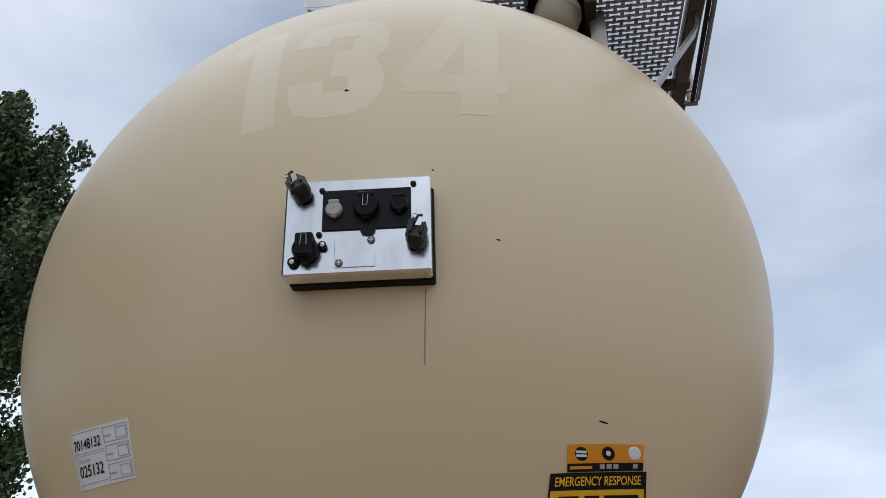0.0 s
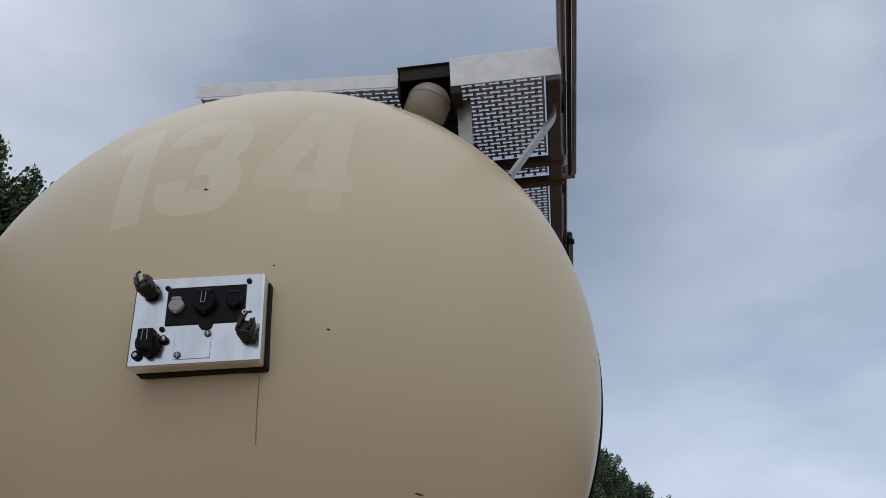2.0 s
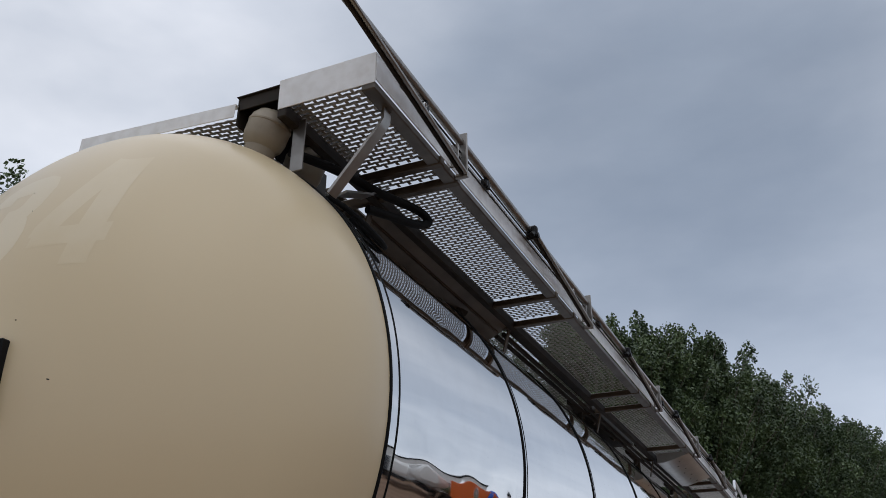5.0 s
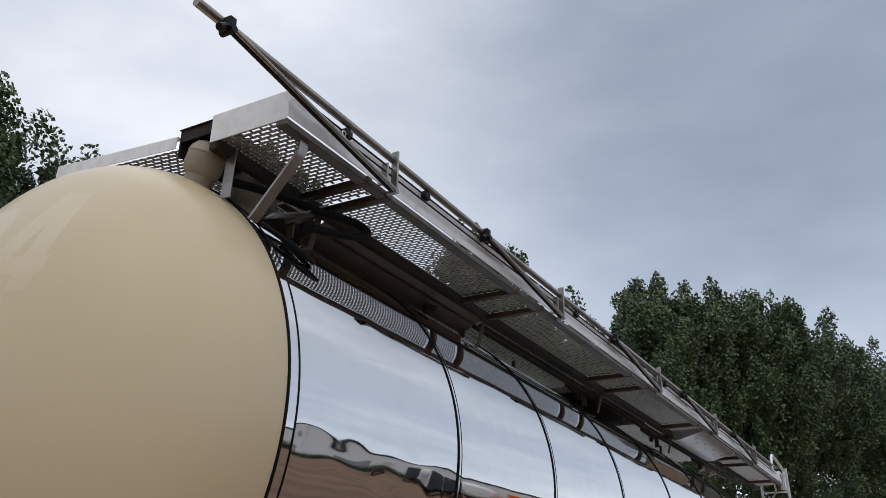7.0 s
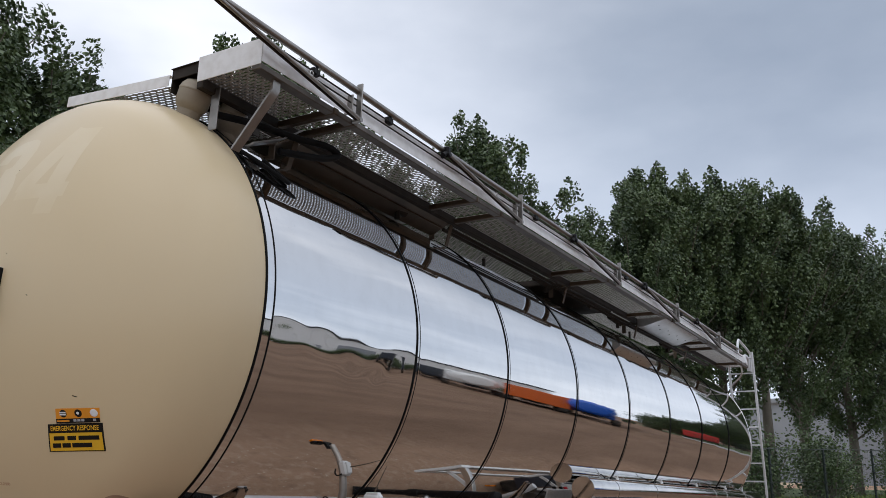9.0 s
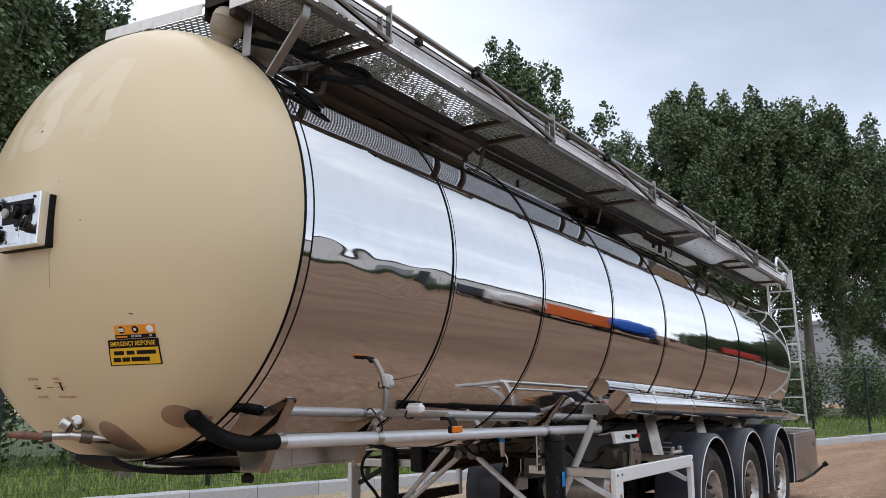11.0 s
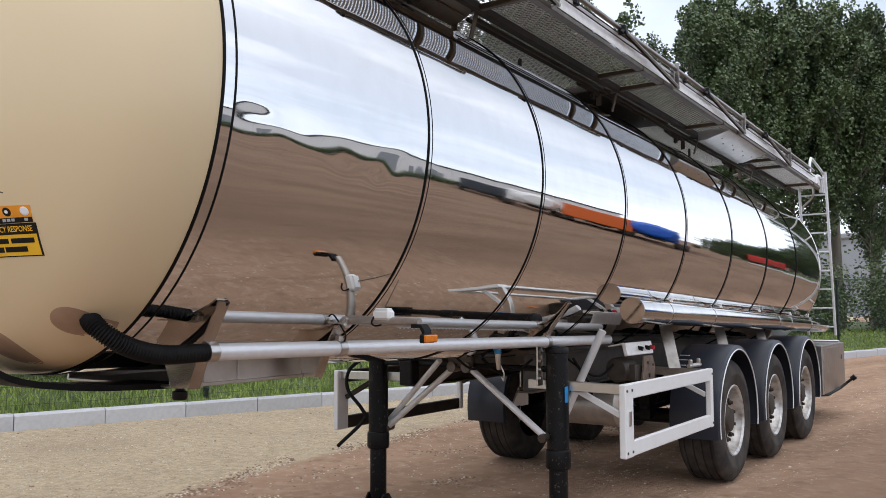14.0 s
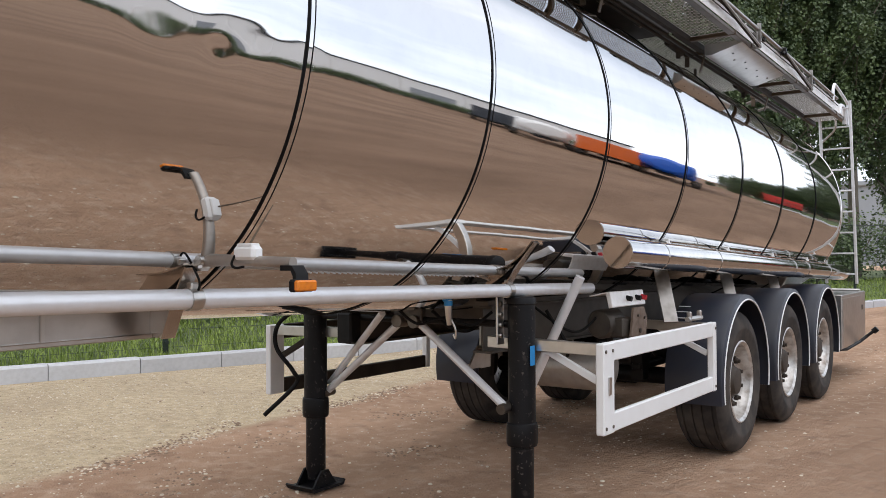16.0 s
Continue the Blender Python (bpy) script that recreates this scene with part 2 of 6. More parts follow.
    def slab(self, pts, thick, m=None):
        """A flat polygon in the local xy plane, given a thickness along z."""
        n = len(pts)
        verts = [(x, y, 0) for x, y in pts] + [(x, y, thick) for x, y in pts]
        faces = [list(range(n))[::-1], [n + i for i in range(n)]]
        faces += [[i, (i + 1) % n, n + (i + 1) % n, n + i] for i in range(n)]
        return self.add(verts, faces, m)

    def bar(self, a, b, w, h, bev=0.003):
        """A straight flat or square bar from a to b, w wide and h high."""
        a, b = Vector(a), Vector(b)
        d = b - a
        q = d.to_track_quat("Y", "Z").to_matrix().to_4x4()
        return self.box((0, 0, 0), (w, d.length, h), bev, Matrix.Translation((a + b) / 2) @ q)


    def strip(self, path, side, w, t):
        """A bent flat bar along a path: w wide along side, t thick."""
        P, side = [Vector(p) for p in path], Vector(side).normalized()
        verts, faces = [], []
        for i, p in enumerate(P):
            d = (P[min(i + 1, len(P) - 1)] - P[max(i - 1, 0)]).normalized()
            nrm = d.cross(side).normalized()
            verts += [p + side * w / 2 + nrm * t / 2, p - side * w / 2 + nrm * t / 2, p - side * w / 2 - nrm * t / 2, p + side * w / 2 - nrm * t / 2]
        for i in range(len(P) - 1):
            for k in range(4):
                faces.append([i * 4 + k, i * 4 + (k + 1) % 4, i * 4 + 4 + (k + 1) % 4, i * 4 + 4 + k])
        faces += [[3, 2, 1, 0], [len(verts) - 4 + k for k in range(4)]]
        return self.add(verts, faces)


def mesh_of(shape, name, material, smooth=35):
    me = bpy.data.meshes.new(name)
    me.from_pydata(shape.v, [], shape.f)
    me.update()
    bm = bmesh.new()
    bm.from_mesh(me)
    bmesh.ops.recalc_face_normals(bm, faces=bm.faces)
    bm.to_mesh(me)
    bm.free()
    if smooth:
        me.shade_smooth()
        me.set_sharp_from_angle(angle=radians(smooth))
    me.materials.append(material)
    return me


def part(name, shape, material, parent=None, label="", smooth=35):
    ob = new(name, mesh_of(shape, name, material, smooth))
    ob.parent = parent
    if label:
        ob["label"] = label
    return ob


def empty(name, label, category, group="", at=(0, 0, 0)):
    ob = new(name)
    ob.location = at
    return tagged(ob, label, category, group)


def arc(c, r, a0, a1, n, plane="xz", off=0.0):
    """Points on an arc about c in a plane, degrees."""
    out = []
    for i in range(n + 1):
        a = radians(a0 + (a1 - a0) * i / n)
        u, w = r * math.cos(a), r * math.sin(a)
        out.append((c[0] + u, c[1], c[2] + w) if plane == "xz" else (c[0], c[1] + u, c[2] + w) if plane == "yz" else (c[0] + u, c[1] + w, c[2]))
    return out


def bez(pts, n=10):
    """A smooth curve through points (Catmull-Rom)."""
    P = [Vector(p) for p in pts]
    P = [P[0] * 2 - P[1]] + P + [P[-1] * 2 - P[-2]]
    out = []
    for i in range(1, len(P) - 2):
        for k in range(n):
            t = k / n
            a, b, c, d = P[i - 1:i + 3]
            out.append(0.5 * ((2 * b) + (c - a) * t + (2 * a - 5 * b + 4 * c - d) * t * t + (3 * b - a - 3 * c + d) * t ** 3))
    return out + [P[-2]]


# ---- the plan ----
R, SLOPE, Z0, Y0, X0 = 1.0093, 0.028, 2.212, 0.612, 0.082
RINGS = (1.75, 2.805, 3.945, 5.13, 6.35, 7.575, 8.88)
REAR = 10.22
TK = Matrix.Translation((X0, Y0, Z0)) @ Matrix.Rotation(-math.atan(SLOPE), 4, "X")
# the tank's own frame: y along its axis from the front seam, z up from the axis; WK is the walkway's
WK = Matrix.Translation((0.0, Y0, 2.21)) @ Matrix.Rotation(-math.atan(0.018), 4, "X")


def lathe_y(shape, prof, n=96, m=TK, a0=0.0, a1=360.0):
    """A profile of (radius, y) turned about the tank's axis."""
    return shape.lathe(prof, n, m @ Matrix.Rotation(radians(-90), 4, "X"), a0, a1)


def kerb_x(y):
    """The kerb's line, gently bent; straight beyond both ends."""
    u = min(max(y - 4.0, -8.0), 24.0)
    return -6.15 + 0.27 * u + 0.003 * u * u + (0.414 * (y - 28.0) if y > 28 else 0.222 * (y + 4.0) if y < -4 else 0.0)


def gz(x, y):
    """The yard's height: level under the trailer, rising a little towards the kerb."""
    return 0.02 * max(0.0, min(-x, 14.0) - 0.5) - 0.028 * max(0.0, min(x, 90.0) - 1.6) + 0.018 * max(0.0, min(y, 45.0) - 9.0)


def along(s, off=0.0, z=0.0):
    """A place off metres behind the kerb's face, at s metres up the y axis."""
    d = Vector((kerb_x(s + 0.01) - kerb_x(s - 0.01), 0.02, 0)).normalized()
    p = Vector((kerb_x(s), s, 0)) + Vector((-d.y, d.x, 0)) * off
    return p + Vector((0, 0, gz(kerb_x(s), s) + z))


def kerb_frame(s):
    """Directions along and away from the kerb at s."""
    d = Vector((kerb_x(s + 0.01) - kerb_x(s - 0.01), 0.02, 0)).normalized()
    return d, Vector((-d.y, d.x, 0))

Shape.at = lambda self, m: (setattr(self, "v", [tuple(m @ Vector(p)) for p in self.v]), self)[1]

# ---- the tank trailer ----
trailer = empty("tank_trailer", "polished steel tank semi-trailer with cream front on black landing legs", "trailer", at=(0, 5, 0))
trailer_inv = Matrix.Translation((0, -5, 0))


def tpart(name, shape, material, parent=None, label="", smooth=35):
    """A part of the trailer from a shape in world metres."""
    ob = part(name, shape, material, parent or trailer, label, smooth)
    if parent is None:
        ob.matrix_parent_inverse = trailer_inv
    return ob


DENTS = ((0.82, -0.205, 0.040, 0.028, -0.0030), (0.78, -0.15, 0.075, 0.040, 0.0022), (0.45, -0.165, 0.085, 0.045, 0.0026), (0.60, -0.185, 0.060, 0.030, -0.0020), (0.30, -0.135, 0.060, 0.028, 0.0014), (0.17, -0.10, 0.070, 0.022, -0.0016), (0.95, -0.16, 0.050, 0.030, -0.0012), (0.52, 0.43, 0.045, 0.03, -0.0010), (0.44, 0.26, 0.09, 0.035, 0.0007))


def seg_radius(y, a):
    """The slightly dented cladding: its radius at y along the axis and angle a."""
    d = 0.0010 * noise.noise(Vector((y * 1.6, a * 2.2, 3.1))) + 0.00025 * noise.noise(Vector((y * 5, a * 6, 9.0)))
    if y < 1.2 and -0.6 < a < 0.7:
        for cy, ca, sy, sa, h in DENTS:
            q = ((y - cy) / sy) ** 2 + ((a - ca) / sa) ** 2
            if q < 12:
                d += 0.65 * h * math.exp(-q / 2)
        # the sheet is pressed almost flat below its widest line
        if 0.03 < y < 1.16:
            w = min(1.0, (y - 0.03) / 0.12, (1.16 - y) / 0.12)
            d -= 0.0032 * w * (0.75 + 0.5 * noise.noise(Vector((y * 2.6, 0.0, 31.0)))) * math.exp(-((a + 0.135) / 0.075) ** 2 / 2)
        # long crease towards the first seam
        if 0.45 < y < 1.10:
            line = -0.105 + 0.07 * (y - 0.5)
            d += 0.0008 * math.exp(-((a - line) / 0.020) ** 2 / 2) * math.sin((y - 0.45) / 0.65 * math.pi)
        d += 0.0019 * max(0.0, 1 - abs(a + 0.13) / 0.16) * noise.noise(Vector((y * 6.0, a * 9.0, 17.0)))
    return R + d


# polished shell, one sheet between each pair of bands
SHELL = (0.0,) + tuple(y - Y0 for y in RINGS) + (REAR - Y0,)
for i in range(len(SHELL) - 1):
    s = Shape()
    y0, y1 = SHELL[i] + (0.046 if i == 0 else 0.004), SHELL[i + 1] - 0.004
    ny, na = (112, 576) if i == 0 else (40, 288)
    for j in range(ny + 1):
        y = y0 + (y1 - y0) * j / ny
        for k in range(na):
            a = 2 * math.pi * k / na - math.pi
            r = seg_radius(y, a)
            s.v.append((r * math.cos(a), y, r * math.sin(a)))
    for j in range(ny):
        for k in range(na):
            s.f.append([j * na + k, j * na + (k + 1) % na, (j + 1) * na + (k + 1) % na, (j + 1) * na + k])
    tpart("cladding_sheet", s.at(TK), MIRROR, label="mirror-polished stainless steel cladding sheet, slightly dented", smooth=180)

# lap bands over the seams: thick sealant line, steel band, thin sealant line
for i, y in enumerate(SHELL[1:-1]):
    s = lathe_y(Shape(), [(R - 0.006, y + 0.004), (R + 0.003, y + 0.005), (R + 0.003, y + 0.021), (R - 0.006, y + 0.022)], 144)
    band = tpart("seam_band", s, MIRROR, label="narrow polished steel lap band")
    s = lathe_y(Shape(), [(R - 0.004, y - 0.0045), (R + 0.005, y - 0.003), (R + 0.005, y + 0.003), (R - 0.004, y + 0.0045)], 144)
    part("sealant_line", s, SEALANT, band)
    s = lathe_y(Shape(), [(R - 0.004, y + 0.021), (R + 0.0045, y + 0.022), (R + 0.0045, y + 0.025), (R - 0.004, y + 0.0265)], 144)
    part("sealant_line", s, SEALANT, band)

# front: cream dished end, black seams and a bright collar
DA, DRC, DK = -0.635, 1.415, 0.33
DYK = DA + DRC - math.sqrt((DRC - DK) ** 2 - (R - DK) ** 2)
DRT = DRC * (R - DK) / (DRC - DK)


def dome_y(r):
    """How far along the axis the dished end lies, at r from the axis."""
    if r < DRT:
        return DA + DRC - math.sqrt(DRC * DRC - r * r)
    return DYK - math.sqrt(max(0.0, DK * DK - (r - R + DK) ** 2))


prof = [(0.0005, dome_y(0))] + [(DRT * (i / 26), dome_y(DRT * i / 26)) for i in range(1, 27)]
a_t = math.asin((DRT - R + DK) / DK)
prof += [(R - DK + DK * math.sin(a_t + (math.pi / 2 - a_t) * i / 14), DYK - DK * math.cos(a_t + (math.pi / 2 - a_t) * i / 14)) for i in range(1, 15)]
prof += [(R, -0.05), (R, -0.012)]
front = tpart("dished_front_end", lathe_y(Shape(), prof, 144), CREAM, label="cream-painted dished tank end, slightly faded", smooth=180)
collar = tpart("front_collar", lathe_y(Shape(), [(R - 0.005, -0.012), (R + 0.004, -0.004), (R + 0.004, 0.044), (R - 0.004, 0.05)], 144), MIRROR, label="bright steel collar behind the cream end")
for y, w, h in ((-0.014, 0.015, 0.007), (0.0355, 0.015, 0.007)):
    part("black_seam", lathe_y(Shape(), [(R - 0.004, y), (R + h - 0.002, y + 0.003), (R + h, y + w / 2), (R + h - 0.002, y + w - 0.003), (R - 0.004, y + w)], 144), SEALANT, collar, "black rubber sealing strip")

# rear end
prof = [(R, REAR - Y0 - 0.004), (R + 0.004, REAR - Y0), (R + 0.004, REAR - Y0 + 0.05), (R, REAR - Y0 + 0.054)]
tpart("rear_collar", lathe_y(Shape(), prof, 144), MIRROR)
prof = [(R, REAR - Y0 + 0.05)] + [(R - DK + DK * math.cos(i / 10 * 1.0), REAR - Y0 + 0.06 + DK * math.sin(i / 10 * 1.0)) for i in range(1, 11)] + [(0.001, REAR - Y0 + 0.48)]
tpart("dished_rear_end", lathe_y(Shape(), prof, 96), MIRROR, smooth=180)


def on_dome(x, z, lift=0.003):
    """A place on the dished end, in the tank's frame, lifted off along y."""
    return (x, dome_y(math.hypot(x, z)) - lift, z)


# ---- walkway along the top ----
# grime of the walkway steel; also the painted shade on the far side guard
GRIME_SHADE = mat("grimy_shaded_steel", (0.040, 0.031, 0.023), 0.62, 0.2, spec=0.25, grain=0.6, scale=10, dark=(0.015, 0.012, 0.009), stain=0.6, sscale=2)
BROWN = mat("browned_steel", (0.105, 0.074, 0.046), 0.40, 0.5, grain=0.5, scale=7, dark=(0.04, 0.028, 0.019), stain=0.5, sscale=2)
WX0, WX1, WZ = 0.725, 1.075, 1.0
W_END, W_REAR = -0.135, 10.05


def grating(x0, x1, y0, y1, z, pitch=0.0235, col=0.044):
    """Expanded safety grating: bowed, tilted slats joined by staggered links."""
    s = Shape()
    n = max(2, round((x1 - x0) / col))
    rows = max(1, int((y1 - y0) / pitch))
    w, p = (x1 - x0) / n, (y1 - y0) / rows
    for x in (x0, x1):
        s.box((x, (y0 + y1) / 2, z), (0.008, y1 - y0, 0.003), 0.0004)
    for j in range(rows):
        y = y0 + (j + 0.5) * p
        half = 0.5 * (j % 2)
        o = len(s.v)
        for i in range(2 * n + 1):
            bow = 0.0026 if (i + j) % 2 else -0.0026
            for dy, dz in ((-0.0086, -0.0032), (-0.0090, -0.0016), (0.0086, 0.0032), (0.0090, 0.0016)):
                s.v.append((x0 + w * i / 2, y + bow + dy, z + dz))
        for k in range(2 * n):
            a, b = o + k * 4, o + k * 4 + 4
            for e in range(4):
                s.f.append([a + e, a + (e + 1) % 4, b + (e + 1) % 4, b + e])
        for i in range(n):
            s.box((x0 + w * (i + half), y + p / 2, z), (0.012, p * 0.9, 0.003), 0.0004)
    return s


GRATE = mat("galvanised_grating", (0.44, 0.415, 0.38), 0.40, 0.35, grain=0.5, scale=20, dark=(0.20, 0.17, 0.14), stain=0.4)
BRACKETS = (0.38, 0.53, 1.80, 2.12, 3.72, 4.12, 5.62, 6.06, 7.55, 8.02, 9.45)
edges = (W_END,) + BRACKETS + (W_REAR,)
for y0, y1 in zip(edges[:-1], edges[1:]):
    tpart("grating_panel", grating(WX0 + 0.012, WX1 - 0.055, y0 + 0.012, y1 - 0.012, WZ).at(WK), GRATE, label="expanded metal walkway grating", smooth=0)
# kick plates: front end, outer side
s = Shape().box(((WX0 + WX1) / 2 - 0.005, W_END, WZ + 0.038), (WX1 - WX0 + 0.02, 0.004, 0.118), 0.001)
s.box(((WX0 + WX1) / 2 - 0.005, W_END + 0.012, WZ + 0.0965), (WX1 - WX0 + 0.02, 0.026, 0.004), 0.001)
tpart("end_plate", s.at(WK), PLATE, label="white folded aluminium end plate of the walkway")
for y0, y1 in ((W_END + 0.004, 2.34), (2.345, 6.08), (6.085, W_REAR)):
    s = Shape().box((WX1 + 0.004, (y0 + y1) / 2, WZ + 0.045), (0.004, y1 - y0, 0.105), 0.001)
    s.box((WX1 - 0.008, (y0 + y1) / 2, WZ + 0.0965), (0.026, y1 - y0, 0.004), 0.001)
    tpart("side_plate", s.at(WK), PLATE, label="long white kick plate on the walkway's outer edge")
# beams under the grating
for x, w, h, mt, lab in ((WX0, 0.035, 0.05, GRIME_SHADE, "stained steel angle beam under the walkway"), (WX1 - 0.022, 0.05, 0.030, STEEL_D, "dull grey steel edge beam under the walkway")):
    s = Shape().box((x, (W_END + W_REAR) / 2, WZ - 0.028), (w, W_REAR - W_END, h), 0.004)
    tpart("walkway_beam", s.at(WK), mt, label=lab)
for i, y in enumerate(BRACKETS):
    s = Shape().box(((WX0 + WX1) / 2 - (0.09 if i % 2 else 0), y, WZ - 0.03), (WX1 - WX0 + (0.2 if i % 2 else 0.02), 0.035, 0.035), 0.004)
    if i % 2:
        s.bar((0.56, y, WZ - 0.04), (0.56, y, 0.87), 0.04, 0.01)
        s.bar((0.70, y + 0.02, WZ - 0.04), (0.66, y + 0.02, 0.815), 0.035, 0.008)
    tpart("cross_bracket", s.at(WK), BROWN, label="welded steel cross bracket")
# curved flat stays from the walkway down to the tank
for y in (-0.015,):
    p = [(1.055, y + 0.010, WZ - 0.012), (1.052, y + 0.008, WZ - 0.085), (1.040, y, WZ - 0.115), (0.88, y - 0.025, 0.66)]
    s = Shape().strip(p, (0, 1, 0), 0.045, 0.010)
    tpart("front_stay", s.at(WK), RAIL, label="bent flat steel stay bolted to the collar")
s = Shape().bar((0.745, -0.05, WZ - 0.02), (0.745, -0.055, 0.775), 0.05, 0.006)
tpart("front_stay", s.at(WK), RAIL, label="upright flat steel stay")
s = Shape().tube(bez([(1.0, 9.80, WZ - 0.03), (1.0, 9.82, WZ - 0.10), (0.96, 9.86, WZ - 0.17), (0.80, 9.92, 0.70)], 6), 0.013, 10)
tpart("rear_stay", s.at(WK), STEEL, label="bent tubular rear stay")

# transverse front walkway over the tank's top
TZ = 1.053
TILT_W = WK @ Matrix.Translation((0.17, 0, TZ)) @ Matrix.Rotation(radians(4.0), 4, "Y")
s = Shape().box((0.0, -0.135, 0), (0.72, 0.004, 0.052), 0.001).box((0.0, -0.122, 0.026), (0.72, 0.028, 0.004), 0.001)
tpart("front_edge_plate", s.at(TILT_W), PLATE, label="white edge plate of the crosswise walkway, dirt along its top")
tpart("grating_panel", grating(-0.35, 0.355, -0.11, 0.55, -0.012).at(TILT_W), GRATE, smooth=0)
s = Shape().box((0.622, -0.118, 1.060), (0.172, 0.006, 0.05), 0.001).box((0.530, 0.17, 1.032), (0.006, 0.58, 0.112), 0.001).box((0.622, 0.13, 1.087), (0.19, 0.52, 0.004), 0.001).box((0.712, 0.13, 1.05), (0.004, 0.50, 0.07), 0.001)
tpart("gap_tray", s.at(WK), GRIME_SHADE, label="dark stained tray between the two walkways")
# relief valve covers
for y, r in ((-0.06, 0.075), (0.17, 0.072)):
    m = WK @ Matrix.Translation((0.628, y, 0.985 - 0.02 * (y > 0.1))) @ Matrix.Rotation(radians(20), 4, "Y")
    prof = [(0.001, 0.052), (0.030, 0.049), (0.055, 0.038), (0.070, 0.018), (0.075, 0.0), (0.077, -0.002), (0.077, -0.008), (0.075, -0.010), (0.075, -0.055), (0.068, -0.080), (0.055, -0.095), (0.052, -0.16), (0.001, -0.16)]
    tpart("valve_cover", Shape().lathe(prof, 32, m), DIRTY_SHADED, label="round valve cover in dirty cream paint, coloured darker for shade")
# inner catwalk and spill trough
for y0, y1 in ((2.12, 3.95), (5.40, 7.75)):
    tpart("grating_panel", grating(0.30, 0.665, y0, y1, 1.0).at(WK), GRATE, smooth=0)
    tpart("walkway_beam", Shape().box((0.690, (y0 + y1) / 2, 0.982), (0.04, y1 - y0, 0.035), 0.003).at(WK), GRIME_SHADE)
    tpart("beam_foot", Shape().box((0.42, (y0 + y1) / 2 + 0.1, 0.965), (0.02, 0.022, 0.09), 0.002).at(WK), GRIME_SHADE)
# sloping brown panel between the walkway and the tank's top
trough = tpart("spill_trough", Shape().bar((0.735, 1.36, 0.985), (0.555, 1.36, 0.895), 1.52, 0.006, 0.001).at(WK), BROWN, label="brown-stained steel spill trough along the tank's top")
part("trough_top", Shape().box((0.30, 1.36, 1.05), (0.48, 1.72, 0.012), 0.002).at(WK), BROWN, trough)
part("trough_rib", Shape().bar((0.650, 0.62, 0.937), (0.645, 2.1, 0.933), 0.014, 0.010, 0.002).at(WK), BROWN, trough)
tpart("manhole_tray", Shape().box((0.47, 4.68, 0.985), (0.40, 1.36, 0.05), 0.004).at(WK), GRIME_SHADE, label="dark stained tray round the manhole")
for y in (4.35, 4.98, 8.35, 8.8):
    m = WK @ Matrix.Translation((0.40, y, 0.97))
    tpart("manhole_clamp", Shape().tube([(0.0, 0, 0.0), (0.12, 0, 0.03), (0.20, 0, -0.03)], 0.016, 10, True, m).tube([(0.12, -0.05, 0.03), (0.12, 0.05, 0.03)], 0.012, 8, True, m), STEEL_D, label="dark steel clamp on the tank's top")
for x in (0.60, 0.645):
    tpart("pipe_run", Shape().tube([(x, 2.2, 0.955), (x, 9.4, 0.955)], 0.014, 8).at(WK), GRIME_SHADE, label="thin dark pipe along the walkway")
for y in (1.62, 3.9, 5.72, 7.5):
    m = WK @ Matrix.Translation((0.60, y, 0.93))
    tpart("drain_fitting", Shape().tube([(-0.02, -0.16, 0.03), (0.0, 0.10, 0.0)], 0.028, 12, True, m).tube([(0.0, 0.02, 0.01), (0.0, 0.02, -0.06)], 0.018, 10, True, m), GRIME_SHADE)
s = Shape().slab([(0.78, 0.970), (1.065, 0.970), (1.065, 0.950), (0.84, 0.885), (0.78, 0.885)], 1.30, WK @ Matrix(((1, 0, 0, 0), (0, 0, 1, 5.83), (0, 1, 0, 0), (0, 0, 0, 1))))
sb = tpart("steel_box", s, STEEL, label="wedge-shaped steel box hung under the walkway")
for i in range(7):
    part("drain_hole", Shape().lathe([(0.008, 0.0), (0.008, 0.003), (0.0005, 0.003)], 8, WK @ Matrix.Translation((0.95 - 0.04 * (i % 2), 6.0 + 0.17 * i, 0.9165 - 0.0115 * (i % 2))) @ Matrix.Rotation(radians(164), 4, "Y")), SEALANT, sb)
# black hoses from the valves
HOSE = mat("hose_rubber", (0.005, 0.005, 0.005), 0.7, spec=0.15, grain=0.3, scale=20, dark=(0.018, 0.016, 0.014), bump=0.001)
s = Shape().tube(bez([(0.70, -0.03, 0.875), (0.77, 0.15, 0.885), (0.84, 0.38, 0.885), (0.895, 0.56, 0.895), (0.915, 0.62, 0.865), (0.895, 0.54, 0.825), (0.86, 0.40, 0.80), (0.82, 0.30, 0.79)], 10), 0.017, 12)
tpart("black_hose", s.at(WK), HOSE, label="bent black rubber hose under the walkway")
s = Shape().tube(bez([(0.83, 0.02, 0.70), (0.88, 0.10, 0.66), (0.905, 0.22, 0.625), (0.895, 0.30, 0.62), (0.86, 0.26, 0.66), (0.80, 0.22, 0.72)], 8), 0.010, 10)
tpart("black_hose", s.at(WK), HOSE, label="thin black hose lying on the tank")
s = Shape().strip([(0.83, 0.10, 0.75), (0.815, 0.30, 0.845), (0.80, 0.46, 0.955)], (1, 0, 0.2), 0.045, 0.008)
tpart("slanting_stay", s.at(WK), RAIL, label="slanting flat steel stay under the walkway")

